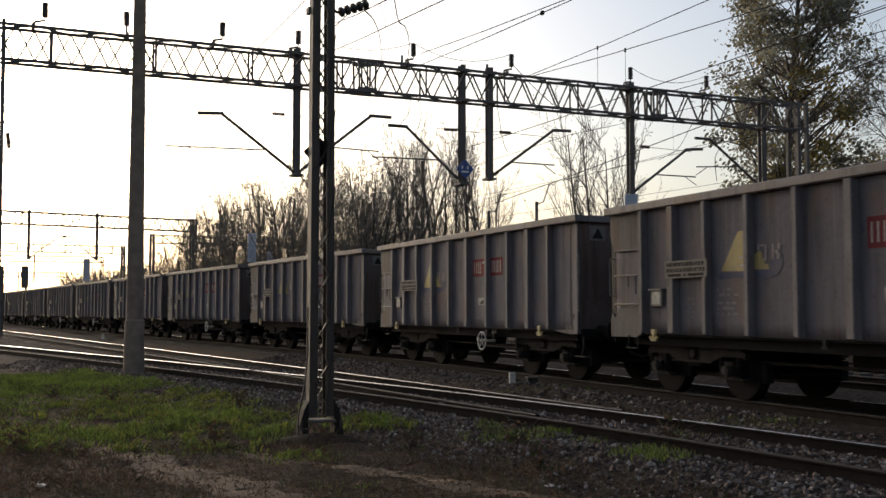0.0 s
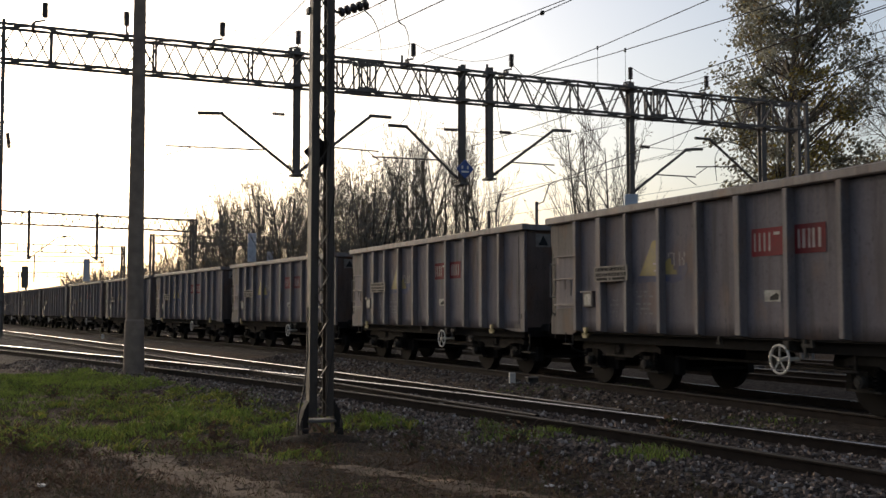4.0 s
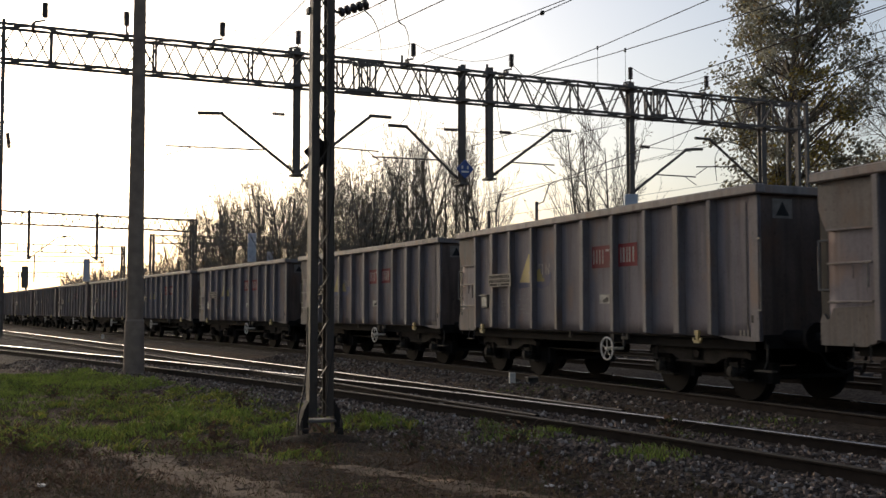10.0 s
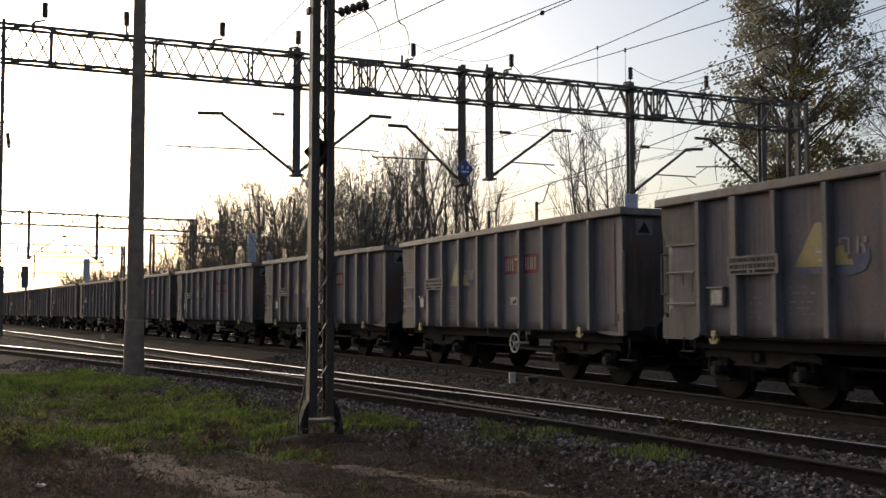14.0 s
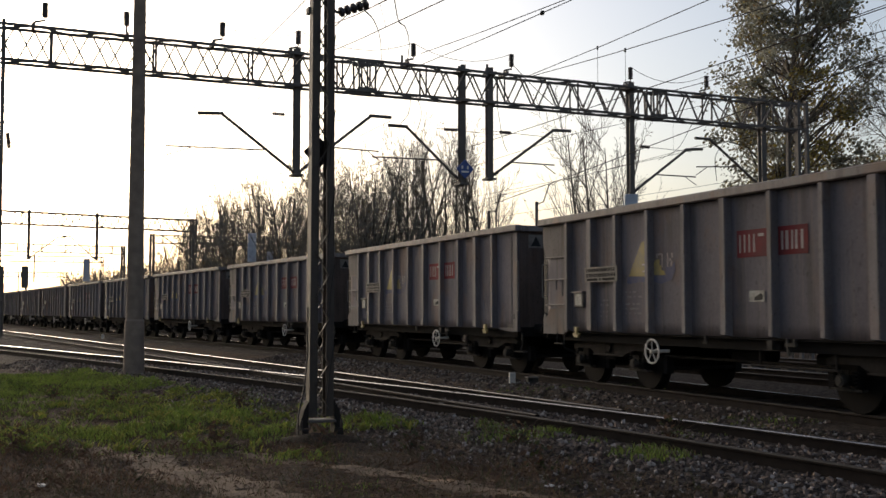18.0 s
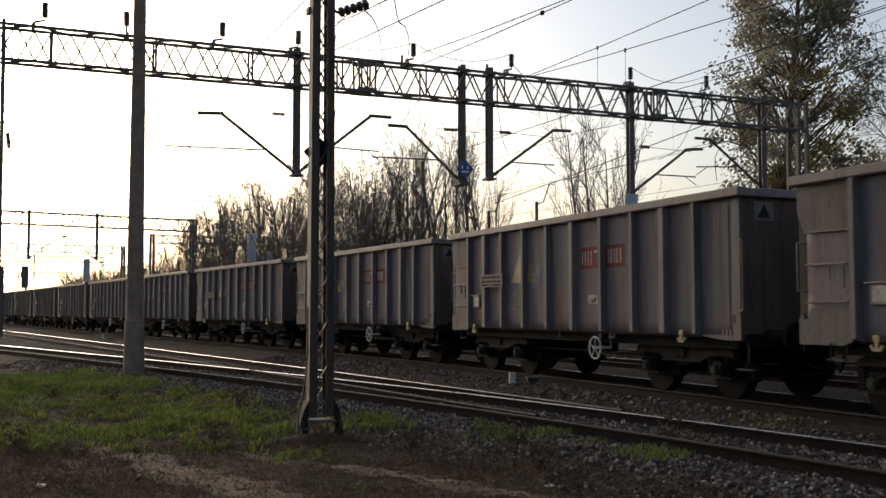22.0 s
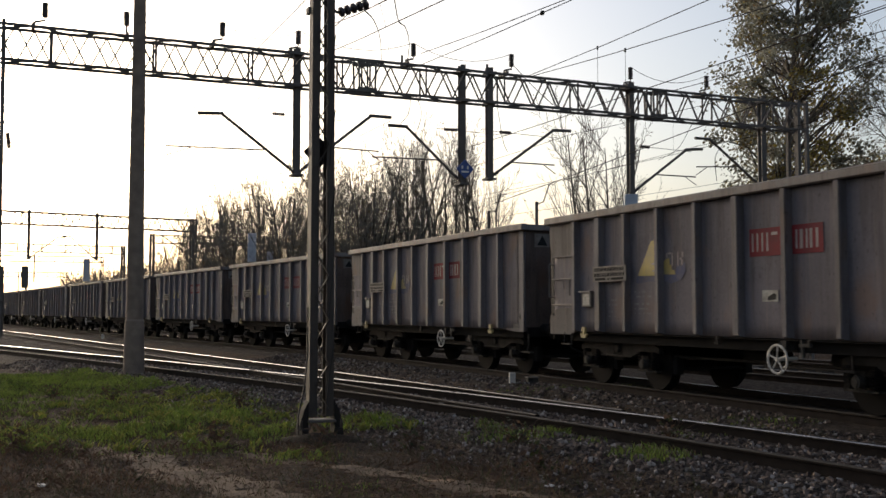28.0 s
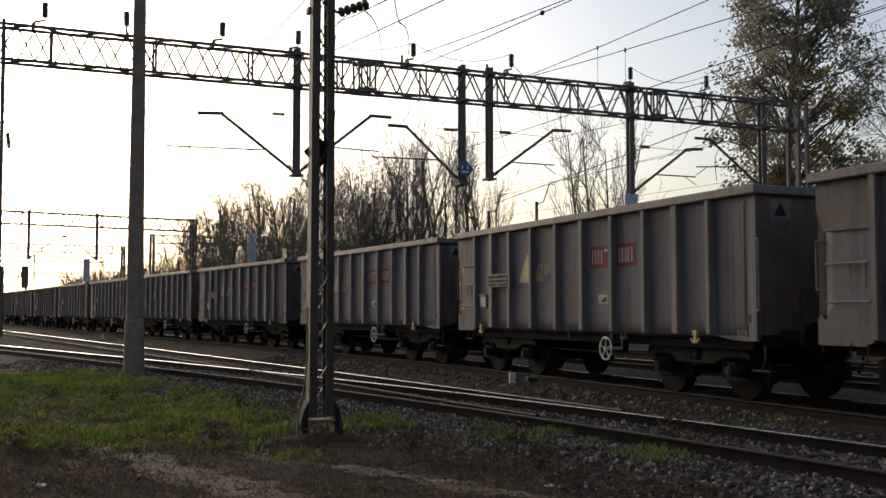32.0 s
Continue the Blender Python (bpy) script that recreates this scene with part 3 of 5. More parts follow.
    part("triangle_mark", slab(B(), [(XO(o), z) for o, z in ((3.89, 2.06), (4.22, 2.05), (4.19, 2.13), (4.12, 2.13), (4.11, 2.22), (4.06, 2.22), (4.05, 2.33), (3.97, 2.33), (3.89, 2.28))], Y * 1.3655, Y * 1.3625), M_YELLOW, w, "faded yellow triangle mark")
    part("blue_mark", slab(B(), [(XO(o), z) for o, z in ((3.02, 1.94), (3.10, 1.92), (3.45, 1.95), (3.715, 1.93), (3.715, 2.03), (3.05, 2.05))], Y * 1.3655, Y * 1.3625), M_BLUE, w, "faded blue underline")
    part("blue_mark", slab(B(), [(XO(o), z) for o, z in ((3.89, 1.95), (4.10, 1.90), (4.40, 1.96), (4.52, 2.12), (4.50, 2.26), (4.40, 2.18), (4.26, 2.22), (4.24, 2.045), (3.89, 2.045))], Y * 1.3655, Y * 1.3625), M_BLUE, w, "faded blue swash")
    bars("pale_lettering", [(3.97, 2.35, 0.032, 0.08), (4.02, 2.40, 0.09, 0.03), (4.13, 2.19, 0.03, 0.23), (4.29, 2.19, 0.034, 0.235), (4.36, 2.29, 0.05, 0.04), (4.42, 2.34, 0.045, 0.08), (4.40, 2.20, 0.04, 0.09), (3.52, 2.24, 0.12, 0.028), (3.55, 2.12, 0.12, 0.028)], M_MARK, 1.3675)
    rows = []
    for o0, o1, z0, z1 in ((2.96, 3.50, 1.34, 1.80), (2.08, 2.40, 1.30, 1.66)):
        z = z1
        while z > z0:
            o = o0
            while o < o1 - 0.06:
                wd = rng.uniform(0.022, 0.05)
                if rng.random() < 0.75:
                    rows.append((o, z - 0.045, wd, 0.034))
                o += wd + rng.choice((0.012, 0.012, 0.012, 0.06))
            z -= rng.choice((0.085, 0.13))
    bars("worn_stencil", rows, M_FAINT, 1.3605)
    plate("stencil_plate", w, sg, 6.43, 6.78, 1.57, 1.74, M_CARD, 1.3625, 0.003, "small white stencil plate")
    part("stencil_mark", slab(B(), [(XO(o), z) for o, z in ((6.55, 1.59), (6.74, 1.60), (6.75, 1.67), (6.70, 1.70), (6.56, 1.64))], Y * 1.3675, Y * 1.3662), M_BLACK, w)
    # drooping end skirt, seam, slot and stencil at the trailing corner
    part("end_skirt", slab(B(), [(XO(o), z) for o, z in ((10.02, ZB), (10.40, ZB - 0.045), (10.80, ZB - 0.065), (10.80, ZB + 0.02), (10.02, ZB + 0.02))], Y * 1.362, Y * 1.31), M_WAGON, w)
    plate("door_seam", w, sg, 10.72, 10.735, 1.05, 3.1, M_BLACK, 1.357, 0.004)
    plate("lock_slot", w, sg, 10.82, 10.87, 1.25, 1.37, M_BLACK, 1.3662, 0.003)
    bars("corner_stencil", [(10.54 + k * 0.09, 1.04, 0.05, 0.10) for k in range(3)], M_PLATE, 1.3675)
    # hand wheel on its spindle
    b = B()
    c = Vector((XO(6.90), Y * 1.50, 0.735))
    pts = [c + 0.205 * Vector((math.cos(a), 0, math.sin(a))) for a in np.linspace(0, math.tau, 29)]
    tube(b, pts, 0.017, 6)
    for k in range(5):
        a = k * math.tau / 5 + 0.3
        rod(b, c, c + 0.205 * Vector((math.cos(a), 0, math.sin(a))), 0.010, seg=5)
    rod(b, c + Vector((0, Y * 0.03, 0)), c - Vector((0, Y * 0.35, 0)), 0.03, seg=8)
    part("hand_wheel", b, M_WHITE, w, "white five-spoke brake hand wheel")
    b = box(B(), *sorted((XO(6.86), XO(6.97))), *sorted((Y * 1.20, Y * 1.40)), 0.86, ZB - 0.03)
    part("wheel_bracket", b, M_AXBOX, w)
    # roping hooks
    for o in (1.32, 9.60):
        b = B()
        bar(b, (XO(o), Y * 1.46, ZB + 0.09), (XO(o), Y * 1.46, ZB + 0.01), 0.11, 0.05)
        bar(b, (XO(o), Y * 1.46, ZB + 0.02), (XO(o), Y * 1.46, ZB - 0.08), 0.06, 0.045)
        bar(b, (XO(o - 0.07), Y * 1.46, ZB - 0.095), (XO(o + 0.07), Y * 1.46, ZB - 0.095), 0.045, 0.045)
        for d in (-1, 1):
            bar(b, (XO(o + d * 0.06), Y * 1.46, ZB - 0.095), (XO(o + d * 0.105), Y * 1.46, ZB - 0.04), 0.04, 0.04)
        part("tow_hook", b, M_HOOK, w, "yellow painted tow hook")
    b = B()
    bar(b, (XO(5.38), Y * 1.40, ZB + 0.01), (XO(5.38), Y * 1.40, 0.92), 0.05, 0.04)
    bar(b, (XO(5.33), Y * 1.40, 0.925), (XO(5.43), Y * 1.40, 0.925), 0.04, 0.04)
    part("drain_hook", b, M_AXBOX, w)
    b = B()
    bar(b, (XO(7.30), Y * 1.40, ZB), (XO(7.33), Y * 1.40, 0.78), 0.04, 0.04)
    bar(b, (XO(7.46), Y * 1.40, ZB), (XO(7.44), Y * 1.40, 0.92), 0.04, 0.04)
    bar(b, (XO(7.27), Y * 1.40, 0.94), (XO(7.49), Y * 1.40, 0.95), 0.05, 0.05)
    part("brake_lever", b, M_AXBOX, w)
    # warning triangle on the end wall's corner panel
    part("warning_plate", box(B(), X(O1 - 0.028), X(O1 - 0.022), -1.06, -0.68, 2.85, 3.15), M_PLATE, w, "pale plate with a dark triangle")
    b = B()
    b.faces.new([b.verts.new((X(O1 - 0.019), y, z)) for y, z in ((-1.0, 2.89), (-0.74, 2.89), (-0.87, 3.11))])
    part("warning_triangle", b, M_BLACK, w)
    # brake gear slung under the floor
    part("brake_cylinder", rod(B(), (XO(5.1), Y * 0.5, 0.72), (XO(5.9), Y * 0.5, 0.72), 0.16, seg=14), M_UNDER, w)
    part("air_tank", rod(B(), (XO(7.9), Y * 0.55, 0.70), (XO(7.1), Y * 0.55, 0.70), 0.15, seg=14), M_UNDER, w)
    b = rod(B(), (XO(3.2), Y * 0.75, 0.62), (XO(8.0), Y * 0.75, 0.62), 0.025)
    rod(b, (XO(6.2), Y * 1.15, 0.60), (XO(8.05), Y * 1.15, 0.60), 0.02)
    for o in (6.4, 8.0):
        bar(b, (XO(o), Y * 1.15, 0.60), (XO(o), Y * 1.15, 0.86), 0.03, 0.03)
    part("truss_rod", b, M_FRAME, w)


TRAVEL = [-5.63, 0.15, 5.88, 11.52, 17.12, 22.69, 28.22, 33.72, 39.18, 44.62, 50.02, 55.39, 60.73, 66.03, 71.29, 76.52, 81.72, 86.88, 92.01, 97.12, 102.2, 107.25, 112.29, 117.32, 122.34, 127.37, 132.39, 137.42, 142.47, 147.53, 152.61, 157.71, 162.83]
WAGON = build_wagon()
WAGONS = [(WAGON, 2)] + [(copy_thing(WAGON, pose(0, 0, 0)), n) for n in range(1, -26, -1)]
for w, n in WAGONS:
    if n == -7:
        # this one carries its hand wheel nearer the leading bogie
        for c in w.children:
            if c.name.startswith("hand_wheel"):
                c.matrix_basis = pose(-2.9, 0, 0)


# ---- masts, poles, gantries ----
UNIT = {}


def strut(name, p, q, w, h, parent, mat):
    """A straight bar from p to q; bars of one material share a mesh."""
    if mat.name not in UNIT:
        b = box(B(), -0.5, 0.5, -0.5, 0.5, -0.5, 0.5)
        me = bpy.data.meshes.new(name)
        b.to_mesh(me)
        b.free()
        me.materials.append(mat)
        UNIT[mat.name] = me
    m, d = along(p, q)
    o = new(name, UNIT[mat.name])
    o.parent = parent
    o.matrix_basis = m @ Matrix.Diagonal((w, h, d, 1))
    return o


def channel_mesh(sg, z0, z1, h0, h1, depth, flange, t=0.014):
    """A C-section standing on its web, flanges turned inwards, drawing in towards the top."""
    b = B()
    prof = [(0, -1), (-flange, -1), (-flange, -1 + 2 * t / depth), (-t, -1 + 2 * t / depth), (-t, 1 - 2 * t / depth), (-flange, 1 - 2 * t / depth), (-flange, 1), (0, 1)]
    rings = []
    for z, h in ((z0, h0), (z1, h1)):
        rings.append([b.verts.new((sg * (h + x), y * depth / 2, z)) for x, y in prof])
    n = len(prof)
    for i in range(n):
        b.faces.new((rings[0][i], rings[0][(i + 1) % n], rings[1][(i + 1) % n], rings[1][i]))
    b.faces.new(rings[0])
    b.faces.new(rings[1])
    bmesh.ops.recalc_face_normals(b, faces=b.faces)
    return b


def insulator(bm, p, q, r=0.06, n=8):
    """A ribbed porcelain body, turned in one piece."""
    p, q = Vector(p), Vector(q)
    pts, rr = [], []
    for k in range(n):
        for f, w in ((0.08, 0.5), (0.3, 1.0), (0.7, 1.0), (0.92, 0.5)):
            pts.append(p.lerp(q, (k + f) / n))
            rr.append(r * w)
    tube(bm, [p] + pts + [q], [0.004] + rr + [0.004], 10)


def lattice_mast():
    t = thing("lattice_mast", pose(-1.73, 14.75, -0.32, 0, 0, 24), "brown steel lattice mast of two laced channels", "catenary mast")
    H = 11.0
    for sg in (-1, 1):
        part("channel", channel_mesh(sg, 0.28, H, 0.178, 0.150, 0.17, 0.115), M_MAST, t)
        part("foot_block", box(B(), sg * 0.25 - 0.05, sg * 0.25 + 0.05, -0.17, 0.17, 0.0, 0.12, bev=0.015), M_FOOT, t)
        b = B()
        pr = [(0.187, 0.06), (0.30, 0.06), (0.315, 0.16), (0.25, 0.38), (0.187, 0.50)]
        for y0, y1 in ((-0.09, 0.09),):
            f0 = [b.verts.new((sg * x, y0, z)) for x, z in pr]
            f1 = [b.verts.new((sg * x, y1, z)) for x, z in pr]
            b.faces.new(f0)
            b.faces.new(f1[::-1])
            for k in range(5):
                b.faces.new((f0[k], f0[(k + 1) % 5], f1[(k + 1) % 5], f1[k]))
        bmesh.ops.recalc_face_normals(b, faces=b.faces)
        part("foot_gusset", b, M_FOOT, t)
        for y in (-0.08, 0.08):
            part("anchor_bolt", rod(B(), (sg * 0.285, y, 0.1), (sg * 0.285, y, 0.24), 0.02, seg=6), M_MAST, t)
    n = 34
    for y in (-0.092, 0.092):
        for i in range(n):
            z0, z1 = 0.4 + i * (H - 0.5) / n, 0.4 + (i + 1) * (H - 0.5) / n
            sg = 1 if (i + (y > 0)) % 2 else -1
            k0, k1 = 0.10 - 0.03 * z0 / H, 0.10 - 0.03 * z1 / H
            strut("lacing_bar", (-sg * k0, y, z0), (sg * k1, y, z1), 0.04, 0.010, t, M_MAST)
    part("base_plate", box(B(), -0.2, 0.2, -0.15, 0.15, 0.20, 0.24, bev=0.01), M_GANTRY, t)
    b = B()
    tube(b, [(-0.36, -0.2, 0.02), (-0.37, -0.2, 0.3), (-0.28, -0.16, 0.66), (-0.225, -0.13, 1.1), (-0.222, -0.13, 1.8)], 0.013)
    part("earth_cable", b, M_BLACK, t)
    b = B()
    for k in range(5):
        tube(b, [(0.06 + 0.02 * (k % 2), -0.14, 0.5 + k * 1.1), (0.10, -0.145, 0.9 + k * 1.1), (0.16, -0.14, 1.3 + k * 1.1)], 0.007)
    part("loose_wire", b, M_WIRE, t)
    part("arm_bracket", box(B(), -0.225, -0.18, -0.06, 0.06, 5.98, 6.07), M_MAST, t)
    b = B()
    bmesh.ops.create_cube(b, size=1, matrix=Matrix.Translation((0, 0.125, 4.02)) @ Matrix.Rotation(radians(45), 4, "Y") @ Matrix.Diagonal((0.33, 0.012, 0.33, 1)))
    part("sign_back", b, M_FOOT, t, "dark back of a diamond sign")
    b = B()
    p = [Vector((0.17, 0, 6.08)), Vector((0.24, 0, 6.05)), Vector((0.46, 0, 6.12)), Vector((0.70, 0, 6.24))]
    insulator(b, p[1], p[3], 0.075, 5)
    tube(b, [p[0], p[1]], 0.022)
    part("insulator_string", b, M_INSUL, t, "dark insulator string")
    b = box(B(), -0.5, 0.5, -0.45, 0.45, -0.3, 0.02, bev=0.06)
    f = part("mast_foundation", b, M_CONCRETE)
    f.matrix_basis = pose(-1.73, 14.75, -0.34, 0, 0, 24)
    tagged(f, "earth-stained concrete mast foundation", "foundation")


lattice_mast()


def concrete_pole():
    t = thing("concrete_pole", pose(-7.83, 26.55, -0.35), "tall weathered round concrete pole on a sleeve", "pole")
    b = B()
    rod(b, (0, 0, 0), (0, 0, 1.52), 0.265, 0.24, seg=24, caps=False)
    rod(b, (0, 0, 1.52), (0, 0, 1.60), 0.24, 0.20, seg=24, caps=False)
    part("sleeve", b, M_CONCRETE, t, "wider concrete sleeve", smooth=True)
    part("shaft", rod(B(), (0, 0, 1.5), (0, 0, 11.5), 0.215, 0.14, seg=24, caps=False), M_CONCRETE, t, smooth=True)


concrete_pole()

GA, GB = Vector((-11.42, 26.34, 0)), Vector((12.62, 36.87, 0))
GU = (GB - GA).normalized()
GN = Vector((-GU.y, GU.x, 0))


def gantry(name, A, Bp, z0, z1, label, depth=0.5, bays=29, drops=(), legs=(0.12, 0.12), braces=True, legw=(0.35, 0.35), ch=0.075, br=0.04):
    u = (Bp - A).normalized()
    nrm = Vector((-u.y, u.x, 0))
    L = (Bp - A).length
    t = thing(name, pose(0, 0, 0), label, "catenary gantry")
    P = lambda d, k, z: A + u * d + nrm * k + Vector((0, 0, z))
    h = depth / 2
    for k in (-h, h):
        for z in (z0, z1):
            strut("chord", P(-0.2, k, z), P(L + 0.2, k, z), ch, ch, t, M_GANTRY)
    for i in range(bays):
        a, c = i * L / bays, (i + 1) * L / bays
        mid = (a + c) / 2
        for k, flip in ((-h, 0), (h, 1)):
            lo, hi = (z0, z1) if not flip else (z1, z0)
            strut("brace", P(a, k, lo), P(mid, k, hi), br, br, t, M_GANTRY)
            strut("brace", P(mid, k, hi), P(c, k, lo), br, br, t, M_GANTRY)
        if braces:
            for z in (z0, z1):
                sgn = 1 if i % 2 else -1
                strut("wind_brace", P(a, -h * sgn, z), P(c, h * sgn, z), 0.035, 0.035, t, M_GANTRY)
    for i in range(0, 10):
        d = (i + 0.5) * L / 10
        for k in (-h, h):
            strut("vertical", P(d, k, z0), P(d, k, z1), 0.05, 0.05, t, M_GANTRY)
    for size, lw, d in zip(legs, legw, (0, L)):
        for k in (-h, h):
            for e in (-lw / 2, lw / 2):
                strut("leg_angle", P(d + e, k, -0.4), P(d + e * 0.8, k, z1 + 0.12), size, size, t, M_GANTRY)
        for i in range(14):
            za, zb = -0.2 + i * (z1) / 14, -0.2 + (i + 1) * z1 / 14
            sgn = 1 if i % 2 else -1
            for k in (-h, h):
                strut("leg_lacing", P(d - sgn * lw / 2, k, za), P(d + sgn * lw / 2, k, zb), 0.04, 0.015, t, M_GANTRY)
            for e in (-lw / 2, lw / 2):
                strut("leg_lacing", P(d + e, -sgn * h, za), P(d + e, sgn * h, zb), 0.04, 0.015, t, M_GANTRY)
    for d, zb in drops:
        for k in (-0.10, 0.10):
            strut("drop_post", P(d, k - 0.0, zb), P(d, k, z1 + 0.2), 0.16, 0.08, t, M_GANTRY)
        strut("post_clamp", P(d, -h - 0.05, z0), P(d, h + 0.05, z0), 0.24, 0.09, t, M_GANTRY)
        strut("post_clamp", P(d, -h - 0.05, z1), P(d, h + 0.05, z1), 0.24, 0.09, t, M_GANTRY)
        strut("post_foot", P(d, -0.2, zb), P(d, 0.2, zb), 0.32, 0.06, t, M_GANTRY)
    return t


def gd(p):
    return (Vector(p) - GA).dot(GU)


gantry("catenary_gantry", GA, GB, 7.83, 8.74, "dark steel lattice gantry spanning all tracks", legs=(0.09, 0.12), legw=(0.40, 0.46), ch=0.07, br=0.038,
       drops=((gd((-4.17, 29.5, 0)), 5.28), (gd((0.59, 31.56, 0)), 5.28), (gd((1.46, 31.9, 0)), 5.48), (gd((6.19, 33.96, 0)), 5.2), ((GB - GA).length - 1.6, 4.6)))


MAIN = bpy.data.objects["catenary_gantry"]
for d in (9.95, 20.2):
    for k in (-0.25, 0.25):
        P0 = GA + GU * d + GN * k
        for e in (-0.24, 0.0, 0.24):
            strut("splice_post", P0 + GU * e + Vector((0, 0, 7.83)), P0 + GU * (e * 1.1) + Vector((0, 0, 8.74)), 0.05, 0.05, MAIN, M_GANTRY)
        strut("splice_plate", P0 + GU * -0.3 + Vector((0, 0, 7.86)), P0 + GU * 0.3 + Vector((0, 0, 7.86)), 0.02, 0.16, MAIN, M_GANTRY)
        strut("splice_plate", P0 + GU * -0.3 + Vector((0, 0, 8.72)), P0 + GU * 0.3 + Vector((0, 0, 8.72)), 0.02, 0.12, MAIN, M_GANTRY)
for d in (11.02, 13.82):
    P0 = GA + GU * d + GN * -0.28
    strut("stub_bracket", P0 + Vector((0, 0, 8.60)), P0 + Vector((0, 0, 8.98)), 0.07, 0.07, MAIN, M_GANTRY)


def cantilever(root, elbow, tip, reg0, reg1, label):
    """A raking tube from the post's foot to its elbow, a short level head, and a registration arm."""
    t = thing("cantilever", pose(0, 0, 0), label, "catenary arm", "cantilevers on the gantry")
    root, elbow, tip, reg0, reg1 = (Vector(v) for v in (root, elbow, tip, reg0, reg1))
    part("raking_tube", rod(B(), root.lerp(elbow, 0.12), elbow, 0.045, seg=8), M_GANTRY, t)
    b = B()
    insulator(b, root, root.lerp(elbow, 0.13), 0.06, 4)
    part("foot_insulator", b, M_INSUL, t)
    part("head_tube", rod(B(), elbow - (tip - elbow) * 0.08, tip, 0.05, seg=8), M_GANTRY, t)
    part("registration_arm", rod(B(), reg0, reg1, 0.022, seg=6), M_GANTRY, t)
    d = (reg1 - reg0)
    part("steady_arm", rod(B(), reg0 + d * 0.75 - Vector((0, 0, 0.02)), reg0 + d * 1.02 - Vector((0, 0, 0.28)), 0.014, seg=5), M_GANTRY, t)


def G(d, z, k=0.0):
    return GA + GU * d + GN * k + Vector((0, 0, z))


D1, D2, D3, D4 = gd((-4.17, 29.5, 0)), gd((0.59, 31.56, 0)), gd((1.46, 31.9, 0)), gd((6.19, 33.96, 0))
LG = (GB - GA).length
CL = "grey tubular catenary arm on a drop post"
cantilever(G(D1, 5.32), G(D1 - 2.15, 6.90), G(D1 - 2.80, 6.86), G(D1 - 0.95, 5.95), G(D1 - 3.65, 5.90), CL)
cantilever(G(D1, 5.32), G(D1 + 2.25, 7.16), G(D1 + 2.88, 7.16), G(D1 + 1.1, 6.15), G(D1 + 2.5, 6.12), CL)
cantilever(G(D2, 5.32), G(D2 - 1.82, 6.92), G(D2 - 2.40, 6.92), G(D2 - 0.75, 5.98), G(D2 - 2.9, 5.95), CL)
cantilever(G(D3, 5.52), G(D3 + 2.27, 7.16), G(D3 + 2.9, 7.18), G(D3 + 0.75, 6.05), G(D3 + 2.3, 6.05), CL)
cantilever(G(D4, 5.25), G(D4 + 2.25, 6.86), G(D4 + 2.9, 6.92), G(D4 + 0.95, 5.95), G(D4 + 2.6, 5.95), CL)
cantilever(G(LG - 1.6, 5.7), G(LG - 3.85, 7.28), G(LG - 4.45, 7.28), G(LG - 2.7, 6.4), G(LG - 4.4, 6.3), CL)

FARG = "brown lattice gantry far down the line"
G2A, G2B = Vector((-44.7, 68.4, 0)), Vector((-20.3, 84.6, 0))
gantry("catenary_gantry", G2A, G2B, 7.85, 8.78, FARG, bays=30, drops=((16.6, 5.3), (21.6, 5.3)), braces=False, ch=0.10, br=0.06)
U2 = (G2B - G2A).normalized()


def G2(d, z):
    return G2A + U2 * d + Vector((0, 0, z))


cantilever(G2(16.6, 5.3), G2(18.7, 7.0), G2(19.3, 7.0), G2(17.6, 6.0), G2(19.2, 6.0), "distant tubular catenary arm")
cantilever(G2(21.6, 5.3), G2(19.6, 7.1), G2(19.0, 7.1), G2(20.6, 6.1), G2(19.2, 6.0), "distant tubular catenary arm")
gantry("catenary_gantry", Vector((-58.0, 106.0, 0)), Vector((-36.4, 118.6, 0)), 7.85, 8.7, FARG, bays=26, drops=((6, 5.2),), braces=False, ch=0.095, br=0.055)
gantry("catenary_gantry", Vector((-68.0, 131.0, 0)), Vector((-45.6, 139.5, 0)), 7.85, 8.6, FARG, bays=26, drops=((15.5, 5.2),), braces=False, ch=0.11, br=0.06)
gantry("catenary_gantry", Vector((-95.0, 194.0, 0)), Vector((-72.0, 200.0, 0)), 7.85, 8.75, FARG, bays=22, drops=((11, 5.2), (15, 5.2)), braces=False, ch=0.12, br=0.07)
gantry("catenary_gantry", Vector((-27.6, 98.8, 0)), Vector((-10.0, 108.0, 0)), 7.85, 8.62, "lattice gantry among the trees beyond the train", bays=24, braces=False, ch=0.08, br=0.045)
strut("knee_brace", Vector((-26.8, 99.2, 8.6)), Vector((-24.4, 100.4, 6.8)), 0.1, 0.1, bpy.data.objects["catenary_gantry.005"], M_GANTRY)


# ---- trees ----
def seg_mesh(name, segs, mat, rmin=0.008):
    verts, faces = [], []
    for p, q, r1, r2, lev in segs:
        k = 7 if lev == 0 else 4 if lev < 3 else 3
        d = (q - p).normalized()
        a = d.orthogonal().normalized()
        c = d.cross(a)
        base = len(verts)
        for o, r in ((p, r1), (q, r2)):
            for j in range(k):
                t = j * math.tau / k
                verts.append(o + max(r, rmin) * (math.cos(t) * a + math.sin(t) * c))
        for j in range(k):
            faces.append((base + j, base + (j + 1) % k, base + k + (j + 1) % k, base + k + j))
    me = bpy.data.meshes.new(name)
    me.from_pydata(verts, [], faces)
    me.materials.append(mat)
    return me


